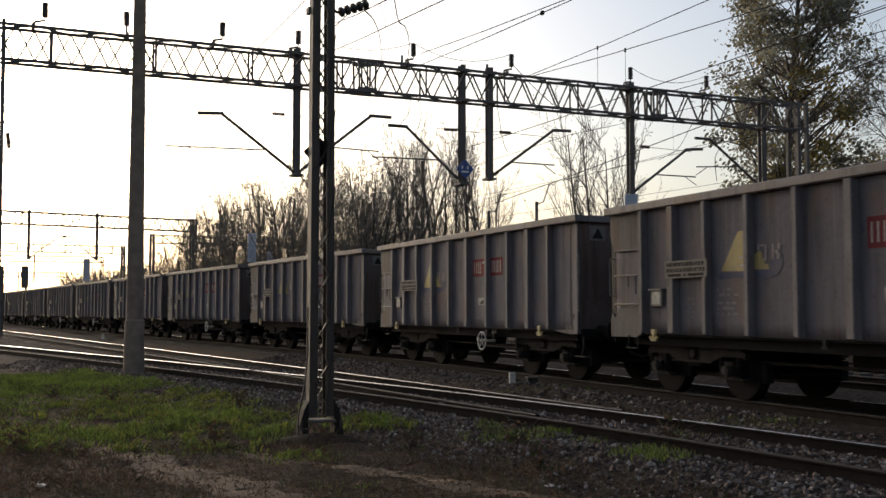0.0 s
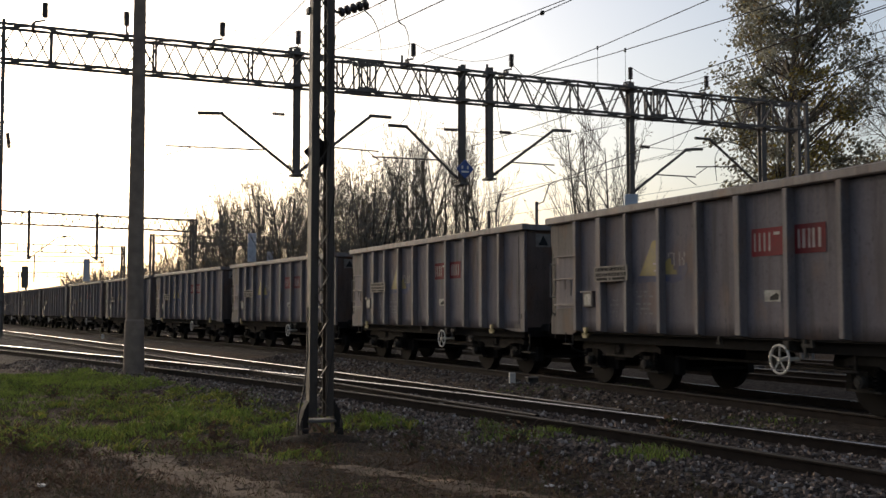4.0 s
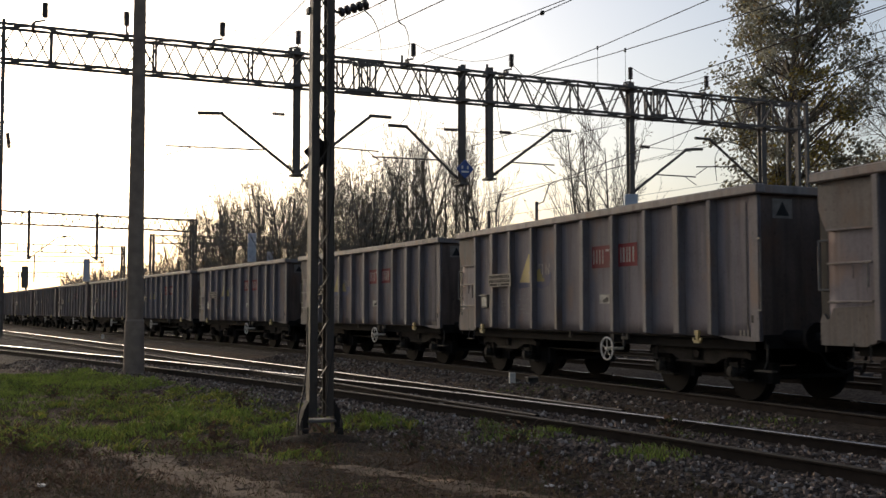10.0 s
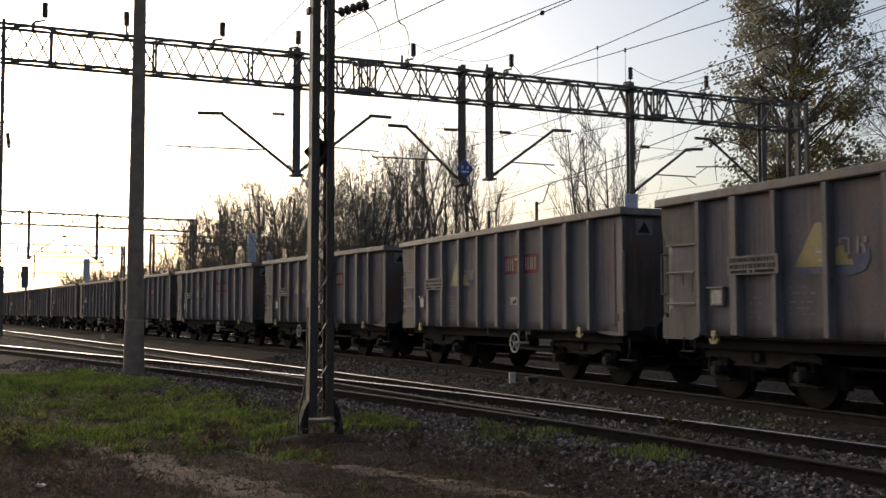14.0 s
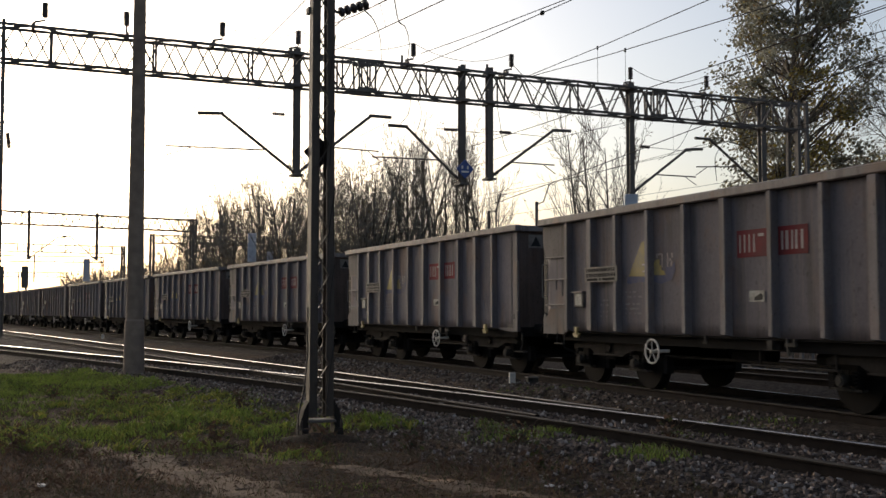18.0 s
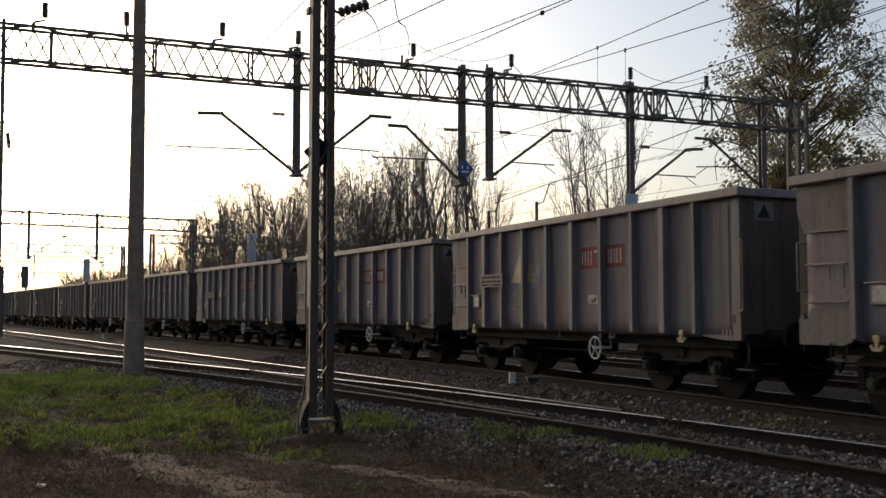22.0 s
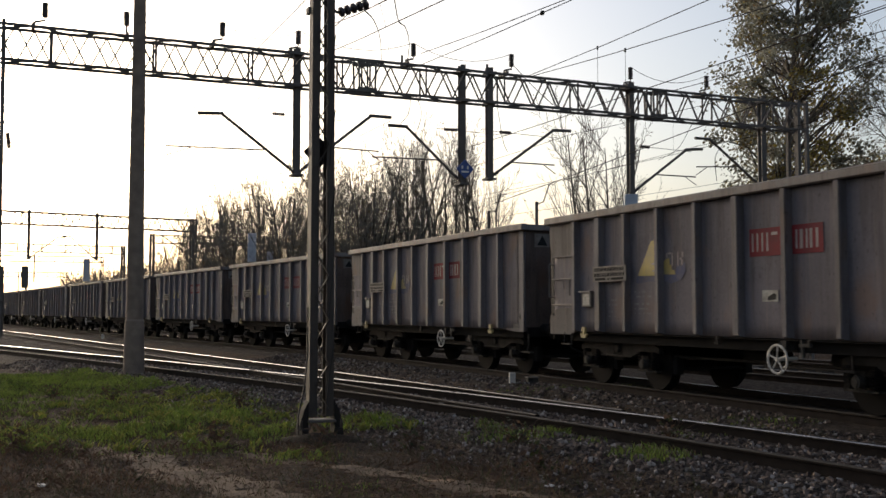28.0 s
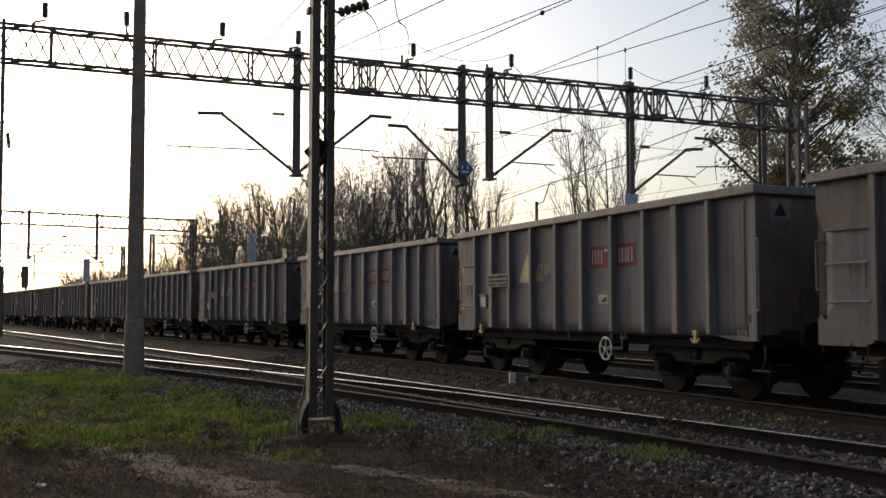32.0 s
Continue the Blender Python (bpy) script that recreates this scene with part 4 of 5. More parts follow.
def leaf_mesh(name, rng, centres, size, mats, weights):
    verts, faces, mi = [], [], []
    for c in centres:
        d = Vector((rng.gauss(0, 1), rng.gauss(0, 1), rng.gauss(0, 1))).normalized()
        a = d.orthogonal().normalized()
        b = d.cross(a)
        s = size * rng.uniform(0.6, 1.3)
        n = len(verts)
        verts += [c - a * s, c + b * s * 0.62 - d * s * 0.15, c + a * s, c - b * s * 0.62 - d * s * 0.15]
        faces.append((n, n + 1, n + 2, n + 3))
        mi.append(rng.choices(range(len(mats)), weights)[0])
    me = bpy.data.meshes.new(name)
    me.from_pydata(verts, [], faces)
    for m in mats:
        me.materials.append(m)
    me.polygons.foreach_set("material_index", mi)
    return me


def thin(m, k):
    """Lets light through thin leaves and blades: part of the surface is translucent in its own colour."""
    n, l = m.node_tree.nodes, m.node_tree.links
    b, out = n["Principled BSDF"], n["Material Output"]
    tr, mx = n.new("ShaderNodeBsdfTranslucent"), n.new("ShaderNodeMixShader")
    l.new(b.inputs["Base Color"].links[0].from_socket, tr.inputs["Color"])
    mx.inputs["Fac"].default_value = k
    l.new(b.outputs["BSDF"], mx.inputs[1])
    l.new(tr.outputs["BSDF"], mx.inputs[2])
    l.new(mx.outputs["Shader"], out.inputs["Surface"])
    return m


def leaf_material(name, base, second):
    m = material(name, base, 0.6, second=second, scale=0.6, fine=3, bump=0, contrast=0.8)
    b = m.node_tree.nodes["Principled BSDF"]
    return thin(m, 0.5)


M_LEAF = leaf_material("leaf_green", (0.33, 0.32, 0.25), (0.17, 0.17, 0.12))
M_LEAF2 = leaf_material("leaf_yellow", (0.36, 0.275, 0.07), (0.22, 0.175, 0.055))
M_LEAF3 = leaf_material("leaf_brown", (0.19, 0.125, 0.055), (0.11, 0.08, 0.04))


def crown_tree(name, seed, m, label, height, low, radius, clusters, per, size, mats, weights, yellow=None):
    """A trunk with limbs out to many loose leaf clusters that fill an uneven crown."""
    rng = random.Random(seed)
    t = thing(name, m, label, "tree")
    segs, cs, mi = [], [], []
    bend = [Vector((0.35 * math.sin(z * 0.25 + seed), 0.3 * math.cos(z * 0.21), z)) for z in np.linspace(-0.3, height, 18)]
    r0 = height * 0.0135
    for i in range(17):
        segs.append((bend[i], bend[i + 1], r0 * (1 - i / 17) + 0.02, r0 * (1 - (i + 1) / 17) + 0.02, 0))
    for _ in range(clusters):
        k = rng.random() ** 0.85
        z = low + (height - low) * k
        env = radius * (0.75 + 0.45 * math.sin(min(1, k * 1.6) * math.pi * 0.75)) * (1 - max(0, k - 0.6) * 1.7)
        a = rng.uniform(0, math.tau)
        env *= 0.85 + 0.45 * noise.noise(Vector((math.cos(a) * 1.5, math.sin(a) * 1.5, z * 0.35 + seed)))
        d = env * math.sqrt(rng.uniform(0.05, 1))
        c = Vector((d * math.cos(a), d * math.sin(a), z))
        root = bend[min(17, max(2, int((z - 0.55 * d) / height * 17)))]
        mid = root.lerp(c, 0.5) + Vector((rng.gauss(0, 0.3), rng.gauss(0, 0.3), rng.gauss(0, 0.1) * d))
        r = 0.012 + 0.009 * d
        segs += [(root, mid, r * 1.5, r, 1), (mid, c, r, 0.012, 1)]
        for _ in range(3):
            e = c + Vector((rng.gauss(0, 0.4), rng.gauss(0, 0.4), rng.gauss(0.1, 0.35)))
            segs.append((mid.lerp(c, rng.uniform(0.4, 1)), e, 0.012, 0.006, 3))
        hue = weights
        if yellow and abs(c.x - yellow[0]) < yellow[1] and yellow[2] < z < yellow[3] and c.y < 0.8:
            hue = (0.8, 7, 2.5)
        s = rng.uniform(0.20, 0.40)
        for _ in range(int(per * rng.uniform(0.5, 1.4))):
            cs.append(c + Vector((rng.gauss(0, s), rng.gauss(0, s), rng.gauss(0, s * 0.8))))
            mi.append(rng.choices(range(len(mats)), hue)[0])
    for pn, ps, mat in (("trunk", [s for s in segs if s[4] <= 1], M_BARK), ("twig_work", [s for s in segs if s[4] > 1], M_TWIG)):
        o = new(pn, seg_mesh(pn, ps, mat))
        o.parent = t
    me = leaf_mesh("foliage", rng, cs, size, mats, weights)
    me.polygons.foreach_set("material_index", mi)
    o = new("foliage", me)
    o.parent = t
    return t


def fan_tree(name, seed, m, label, height, width, stems, group, r0, kids=(2, 1, 1), rmin=0.006, lean=(0.05, 0.4), low=2, base=0.5, wide=(0.55, 1.05), rise=0.06, leaves=0):
    """A bare tree of a few steep stems that send up rising limbs, each with forked twigs, and a few last leaves."""
    rng = random.Random(seed)
    t = thing(name, m, label, "tree", group)
    segs = []
    pieces = (10, 6, 4, 2)

    def limb(p, d, length, r, lev):
        n = pieces[lev]
        bow = Vector((rng.gauss(0, 0.04), rng.gauss(0, 0.04), 0.035 if lev == 0 else 0.015 + 0.25 * rise))
        for i in range(n):
            d = (d + bow + Vector((rng.gauss(0, 0.05), rng.gauss(0, 0.05), rng.gauss(0, 0.03)))).normalized()
            q = p + d * (length / n)
            ra, rb = r * (1 - 0.8 * i / n), r * (1 - 0.8 * (i + 1) / n)
            segs.append((p, q, ra, rb, lev))
            if lev < 3 and (lev > 0 or i >= low):
                for _ in range(kids[lev] if rng.random() < 0.75 else kids[lev] - 1):
                    a = rng.uniform(0, math.tau)
                    o = d.orthogonal().normalized()
                    o = o * math.cos(a) + d.cross(o) * math.sin(a)
                    nd = (d + o * rng.uniform(*wide) * (1.5 if lev == 0 else 1.0) + Vector((0, 0, rise))).normalized()
                    ln = length * (1 - 0.55 * i / n) * (rng.uniform(0.35, 0.75) if lev == 0 else rng.uniform(0.3, 0.5))
                    limb(p.lerp(q, rng.random()), nd, ln, rb * rng.uniform(0.4, 0.7), lev + 1)
            p = q
    for i in range(stems):
        a = math.tau * i / stems + rng.uniform(-0.5, 0.5)
        k = rng.uniform(*lean)
        foot = base * rng.uniform(0.2, 1)
        limb(Vector((foot * math.cos(a), foot * math.sin(a), -0.3)), Vector((k * math.cos(a), k * math.sin(a), 1)).normalized(), height * rng.uniform(0.75, 0.95), r0 * rng.uniform(0.7, 1), 0)
    # brought to the tree's height and spread
    zs = max(s[1].z for s in segs)
    rs = sorted(math.hypot(s[1].x, s[1].y) for s in segs)[int(len(segs) * 0.95)]
    kz, kr = height / zs, width / rs
    segs = [(Vector((p.x * kr, p.y * kr, p.z * kz)), Vector((q.x * kr, q.y * kr, q.z * kz)), a, c, lev) for p, q, a, c, lev in segs]
    for pn, ps, mat in (("trunk", [s for s in segs if s[4] <= 1], M_BARK), ("crown", [s for s in segs if s[4] > 1], M_TWIG)):
        o = new(pn, seg_mesh(pn, ps, mat, rmin))
        o.parent = t
    if leaves:
        ends = [s[1] for s in segs if s[4] == 3]
        cs = [rng.choice(ends) + Vector((rng.gauss(0, 0.12), rng.gauss(0, 0.12), rng.gauss(0, 0.12))) for _ in range(leaves)]
        o = new("foliage", leaf_mesh("foliage", rng, cs, 0.05, [M_LEAF3, M_LEAF], (3, 1)))
        o.parent = t
    return t


BARE = "bare autumn tree with fine upright twigs beyond the tracks"
GRP = "trees beyond the tracks"
LEAVES = [M_LEAF, M_LEAF2, M_LEAF3]
crown_tree("leafy_tree", 3, pose(15.6, 46.0, -0.3), "tall poplar with thinning green and yellow leaves", 20.5, 5.0, 3.5, 300, 110, 0.088, LEAVES, (7, 0.5, 1.0), (0.4, 1.3, 7.2, 12.6))
crown_tree("leafy_bush", 5, pose(19.2, 47.0, -0.3), "lower leafy shrub below the poplar", 8.8, 2.0, 2.6, 80, 70, 0.08, LEAVES, (6, 0.6, 0.5))
crown_tree("leafy_bush", 6, pose(14.4, 44.5, -0.3), "yellowing shrub in front of the poplar", 7.8, 2.0, 1.3, 45, 90, 0.08, LEAVES, (3, 4, 1))
fan_tree("bare_tree", 11, pose(8.45, 56, -0.3, 0, 0, 40), "slender bare tree with open crown", 14.0, 2.9, 4, GRP, 0.14, (2, 2, 1), 0.008, (0.05, 0.5), 1, 0.25, (0.5, 0.9), 0.04, 400)
fan_tree("bare_tree", 19, pose(7.9, 57, -0.3, 0, -22, 0), "thin bare tree leaning over the line", 8.6, 1.6, 3, GRP, 0.07, (2, 1, 1), 0.008, (0.05, 0.35), 3, 0.2, (0.5, 0.9), 0.08, 400)
fan_tree("bare_tree", 21, pose(3.1, 57, -0.3), "small bare tree beyond the train", 6.4, 1.2, 3, GRP, 0.05, (2, 1, 1), 0.007, (0.1, 0.4), 2, 0.3, (0.5, 0.9), 0.1, 60)
fan_tree("bare_tree", 14, pose(20.9, 42, -0.3), "bare drooping tree beside the poplar", 18.5, 4.8, 5, GRP, 0.20, (3, 2, 1), 0.009, (0.15, 0.6), 3, 0.4, (0.6, 1.2), -0.10, 250)
b1 = fan_tree("bare_tree", 12, pose(-6.1, 61.5, -0.3), BARE, 11.0, 3.0, 5, GRP, 0.09, (2, 2, 1), 0.0065, (0.08, 0.5), 1, 1.0, leaves=1300)
b2 = fan_tree("bare_tree", 13, pose(-3.9, 61, -0.3), BARE, 13.0, 3.0, 4, GRP, 0.13, (2, 2, 1), 0.0065, (0.08, 0.45), leaves=300)
b3 = fan_tree("bare_tree", 16, pose(0.2, 62.5, -0.3), BARE, 14.2, 3.2, 4, GRP, 0.14, (2, 2, 1), 0.0065, (0.08, 0.45), leaves=300)
far = fan_tree("bare_tree", 17, pose(-27.5, 108, -0.3), "low hazy thicket tree along the line", 7.0, 3.4, 7, GRP, 0.10, (2, 1, 1), 0.013, (0.1, 0.7), base=2.0)
rng = random.Random(8)
for b, x, y, sc in ((b1, -5.0, 65.5, 1.05), (b3, -2.1, 61.5, 0.95), (b2, -1.2, 66, 1.12), (b2, 1.9, 64, 1.06), (b3, 3.1, 62, 0.80), (b1, -4.4, 63.0, 0.98), (b1, -6.6, 64.5, 1.08), (b1, -2.9, 66.5, 1.1), (b1, -5.5, 59.8, 0.98), (b1, -3.6, 64.5, 1.05)):
    copy_thing(b, pose(x, y, -0.3, 0, 0, rng.uniform(60, 300))).scale = (sc, sc, sc)
for i in range(14):
    k = i / 13
    x, y = -8.0 - 17.0 * k + rng.uniform(-0.5, 0.5), 66 + 35 * k + rng.uniform(-1.5, 3)
    b, sc = ((b1, 1.14), (b2, 1.04), (b3, 0.94))[i % 3]
    c = copy_thing(b, pose(x, y, -0.3, 0, 0, rng.uniform(0, 360)))
    c.scale = (sc * 1.05, sc * 1.05, sc * rng.uniform(0.94, 1.04) * (1 - 0.09 * k))
for i in range(12):
    k = (i + 0.4) / 12
    x, y = -27.5 - 38 * k + rng.uniform(-1, 1), 108 + 76 * k + rng.uniform(-2, 4)
    c = copy_thing(far, pose(x, y, -0.3, 0, 0, rng.uniform(0, 360)))
    c.scale = (1.2 + 0.5 * k, 1.2 + 0.5 * k, rng.uniform(1.15, 1.4))


# ---- overhead wires ----
def wire(name, pts, r, label, category="overhead wire"):
    b = tube(B(), pts, r, 4)
    ob = part(name, b, M_WIRE)
    tagged(ob, label, category)
    return ob


def sag(p, q, drop, n=16):
    p, q = Vector(p), Vector(q)
    return [p.lerp(q, i / n) - Vector((0, 0, drop * 4 * (i / n) * (1 - i / n))) for i in range(n + 1)]


def along_line(line, off, s, z):
    x, y, t = line.at(s, off)
    return Vector((x, y, z))


def catenary(a, c, zm, zc, sagm, label):
    """Messenger and contact wire between two supports, with droppers."""
    t = thing("catenary", pose(0, 0, 0), label, "overhead wire", "catenary wires")
    a, c = Vector(a), Vector(c)
    a.z = c.z = 0
    mess = sag(a + Vector((0, 0, zm)), c + Vector((0, 0, zm)), sagm, 20)
    cont = sag(a + Vector((0, 0, zc)), c + Vector((0, 0, zc)), 0.04, 20)
    part("messenger_wire", tube(B(), mess, 0.008), M_WIRE, t)
    part("contact_wire", tube(B(), cont, 0.007), M_WIRE, t)
    for k in range(2, 20, 2):
        part("dropper", tube(B(), [mess[k], cont[k]], 0.003, 3), M_WIRE, t)


wires = "copper messenger and contact wire with droppers"
tips = ((D1 - 2.8, NEAR, 0.75), (D1 + 2.85, TRAIN, 1.45), (D3 + 2.85, TRAIN, 6.3), (D4 + 2.85, TRAIN, 11.0))
for d, line, off in tips:
    p = G(d, 0)
    s = min(np.arange(-40, 10, 0.5), key=lambda v: (along_line(line, off, v, 0) - p).length)
    catenary(p, along_line(line, off, s - 58, 0), 7.05, 5.65, 0.75, wires)
    if off != 1.45:
        catenary(p, along_line(line, off, s + 56, 0), 7.05, 5.65, 0.75, wires)

# feeders carried over the gantry's top, running on along the line
FEEDERS = (((-0.68, 31.6, 9.31), (2.84, 24.05, 8.7)),
           ((-0.85, 31.6, 8.89), (2.99, 23.8, 8.63)),
           ((2.68, 32.6, 8.84), (6.21, 24.0, 8.69)),
           ((2.68, 32.6, 8.8), (6.46, 23.4, 8.06)),
           ((6.63, 34.2, 8.75), (10.02, 25.95, 8.73)),
           ((7.48, 34.5, 8.72), (11.07, 25.75, 8.44)), ((-3.9, 29.7, 8.6), (0.0, 19.6, 7.35)), ((-2.66, 25.0, 8.4), (-0.98, 18.0, 6.88)),
           ((0.93, 38, 7.42), (5.3, 27.35, 7.28)), ((1.7, 36, 5.12), (5.68, 26.3, 5.78)))
for p, q in FEEDERS:
    p, q = Vector(p), Vector(q)
    wire("feeder_wire", [p, p.lerp(q, 0.5) - Vector((0, 0, 0.03)), q, q + (q - p) * 0.8 + Vector((0, 0, 0.05)), q + (q - p) * 3 + Vector((0, 0, 1.2))], 0.012, "thin dark feeder wire leaving the gantry")
# stay wires that hang down from two feeders, and a clamp on another
for k, f, ln in ((2, 0.4585, 1.0), (3, 0.571, 1.0)):
    p = Vector(FEEDERS[k][0]).lerp(Vector(FEEDERS[k][1]), f)
    t = thing("hanging_stay", Matrix.Translation(p), "thin stay wire hanging from a feeder", "overhead wire", "hanging stays")
    part("stay_rod", rod(B(), (0, 0, -0.08), (0, 0, -ln), 0.006, seg=5), M_WIRE, t)
    part("clamp", box(B(), -0.022, 0.022, -0.022, 0.022, -0.09, 0.02, bev=0.006), M_WIRE, t)
p = Vector(FEEDERS[1][0]).lerp(Vector(FEEDERS[1][1]), 0.85)
tagged(part("wire_clamp", box(B(), p.x - 0.05, p.x + 0.05, p.y - 0.09, p.y + 0.09, p.z - 0.05, p.z + 0.03, bev=0.02), M_WIRE), "dark clamp on a feeder wire", "wire clamp")


DS = [gd(Vector(((px - 784) / 1847 * d, d, 0))) for px, d in ((69, 26.85), (216, 27.6), (389, 28.6), (525, 29.5), (731, 30.95), (906, 32.3), (1118, 34.1), (1255, 35.3))]


def top_insulators():
    """Post insulators on brackets along the top chord, and the slack wire strung between them."""
    ds = DS
    tops = []
    for i, d in enumerate(ds):
        lean = 0.28 if i != 1 else 0.0
        t = thing("post_insulator", pose(0, 0, 0), "dark post insulator on a gantry bracket", "insulator", "insulators on the gantry")
        b = tube(B(), [G(d - lean, 8.76), G(d - lean * 0.9, 8.92), G(d, 8.99), G(d, 9.06)], 0.03, 6)
        part("bracket", b, M_GANTRY, t)
        part("clamp", box(B(), -0.04, 0.04, -0.28, 0.28, -0.03, 0.10), M_GANTRY, t).matrix_basis = Matrix.Translation(G(d - lean, 8.74)) @ Matrix.Rotation(math.atan2(GU.y, GU.x), 4, "Z")
        b = B()
        insulator(b, G(d, 9.06), G(d, 9.46), 0.085, 7)
        part("insulator_body", b, M_INSUL, t)
        tops.append(G(d, 9.47))
    for a, c in list(zip(tops, tops[1:]))[:5] + [(tops[6], tops[7])]:
        wire("jumper_wire", sag(a, c, 0.38, 10), 0.010, "slack jumper wire between insulators")


top_insulators()
def rounded(pts, n=6):
    """A soft curve through a few points."""
    v = [Vector(p) for p in pts]
    v = [v[0] * 2 - v[1]] + v + [v[-1] * 2 - v[-2]]
    out = []
    for i in range(1, len(v) - 2):
        for k in range(n):
            u = k / n
            out.append(0.5 * (2 * v[i] + (v[i + 1] - v[i - 1]) * u + (2 * v[i - 1] - 5 * v[i] + 4 * v[i + 1] - v[i + 2]) * u * u + (3 * v[i] - v[i - 1] - 3 * v[i + 1] + v[i + 2]) * u ** 3))
    return out + [v[-2]]


for pts in (((-0.96, 30.72, 7.80), (-1.02, 30.69, 7.3), (-1.27, 30.58, 6.93)), ((-0.79, 30.79, 7.80), (-0.66, 30.85, 7.47), (-0.67, 30.84, 7.11), (-0.82, 30.78, 6.64)),
            ((1.66, 31.87, 7.80), (1.85, 31.96, 6.7), (1.99, 32.02, 6.34)), ((8.44, 34.86, 7.80), (7.85, 34.61, 6.85), (7.14, 34.3, 6.42)),
            ((9.45, 35.31, 7.80), (9.59, 35.38, 7.2), (9.26, 35.23, 6.66), (9.29, 35.25, 5.85)), ((2.18, 32.1, 9.08), (2.76, 32.36, 8.52), (3.47, 32.67, 7.93))):
    wire("hanging_jumper", rounded(pts), 0.012, "loose jumper cable hanging from the gantry")
for pts, r in ((((-1.13, 14.6, 5.71), (-1.33, 19.85, 7.02), (-1.53, 25.1, 8.04), (-1.81, 30.35, 8.71)), 0.011), (((-0.95, 20.0, 7.52), (-0.98, 22.67, 7.82), (-0.92, 25.33, 8.39), (-0.92, 28.0, 8.68), (-1.08, 30.67, 8.69)), 0.014),
               (((-1.23, 20.0, 7.42), (-1.37, 25.23, 8.19), (-1.57, 30.45, 8.71)), 0.005), (((-0.96, 20.0, 6.98), (-1.2, 25.3, 7.9), (-1.44, 30.51, 8.75)), 0.005)):
    wire("hanging_jumper", rounded(pts), r, "loose jumper cable between the mast and the gantry")
# section insulators in the wires near the posts
for d, z, w in ((D1 - 0.7, 7.0, 0.35), (D2 - 0.6, 6.93, 0.45), (D3 + 0.35, 6.97, 0.4), (D4 + 0.4, 6.85, 0.35)):
    t = thing("stay_insulator", pose(0, 0, 0), "ribbed insulator in a stay wire", "insulator", "stay insulators")
    b = B()
    insulator(b, G(d, z), G(d + w, z), 0.055, 6)
    part("insulator_body", b, M_INSUL, t)
    part("stay_rod", rod(B(), G(d - 0.25, z + 0.01), G(d + w + 1.7, z - 0.05), 0.009, seg=5), M_WIRE, t)

# insulator and slack wires at the gantry's first leg
t = thing("leg_insulator", pose(0, 0, 0), "hanging insulator string at the gantry leg", "insulator")
b = B()
insulator(b, G(0.31, 5.98), G(0.36, 5.58), 0.07, 7)
part("insulator_body", b, M_INSUL, t)
part("stay_wire", tube(B(), [G(0.2, 6.35), G(0.31, 5.98)], 0.012), M_WIRE, t)
part("stay_wire", tube(B(), [G(0.36, 5.58), G(0.45, 5.3), G(0.62, 5.1)], 0.010), M_WIRE, t)
part("stay_wire", tube(B(), [G(0.25, 6.2), G(0.5, 5.9), G(0.62, 5.6)], 0.008), M_WIRE, t)

# blue diamond sign on the drop post
sg_ = thing("diamond_sign", Matrix.Translation(G(D2, 5.72, -0.22)) @ Matrix.Rotation(math.atan2(GU.y, GU.x), 4, "Z"), "blue enamel diamond sign with white marks", "railway sign")
b = B()
bmesh.ops.create_cube(b, size=1, matrix=Matrix.Rotation(radians(45), 4, "Y") @ Matrix.Diagonal((0.42, 0.02, 0.42, 1)))
part("sign_plate", b, M_SIGNBLUE, sg_)
for x in (-0.09, 0.09):
    part("white_mark", box(B(), x - 0.025, x + 0.025, -0.016, -0.011, 0.0, 0.10), M_WHITE, sg_)
part("white_mark", box(B(), -0.12, 0.12, -0.016, -0.011, -0.11, -0.06), M_WHITE, sg_)


# ---- signals and equipment down the line ----
def signal(x, y, z, label, w=0.55, h=1.5, mat=M_SIGNAL):
    t = thing("light_signal", pose(x, y, -0.3), label, "railway signal", "signals down the line")
    part("signal_post", rod(B(), (0, 0.26, 0), (0, 0.26, z + h / 2), 0.07, seg=8), M_GANTRY, t)
    part("back_board", box(B(), -w / 2, w / 2, -0.03, 0.03, z - h / 2, z + h / 2, bev=0.02), mat, t)
    part("lamp_case", box(B(), -w / 4, w / 4, 0.035, 0.18, z - h / 3, z + h / 3, bev=0.02), M_BLACK, t)
    part("ladder", box(B(), -0.12, 0.12, 0.34, 0.38, 0.3, z), M_GANTRY, t)


signal(-13.2, 72.0, 6.1, "tall light signal with a pale grey back board", 0.6, 2.0)
signal(-12.2, 73.5, 5.4, "shorter light signal with a pale grey back board", 0.45, 1.0)
signal(-41.0, 120.0, 6.4, "distant light signal seen from behind", 0.8, 2.6)
signal(-25.5, 60.0, 3.3, "dark signal back beside the line", 0.5, 2.0, M_GANTRY)
signal(-52.9, 132.0, 6.0, "distant dark light signal", 0.9, 2.8, M_GANTRY)
t = thing("equipment_box", pose(6.1, 33.7, 4.75), "grey steel equipment box fixed to the drop post", "equipment box")
part("case", box(B(), -0.22, 0.2, -0.15, 0.15, 0.0, 0.45, bev=0.02), M_SIGNAL, t)
part("mounting_strap", box(B(), -0.03, 0.15, 0.14, 0.3, 0.1, 0.55), M_GANTRY, t)
t = thing("line_mast", pose(-14.6, 106, -0.3), "slim lattice mast beyond the train", "catenary mast")
for dx in (-0.13, 0.13):
    strut("mast_angle", (dx, 0, 0), (dx * 0.7, 0, 8.6), 0.08, 0.08, t, M_GANTRY)
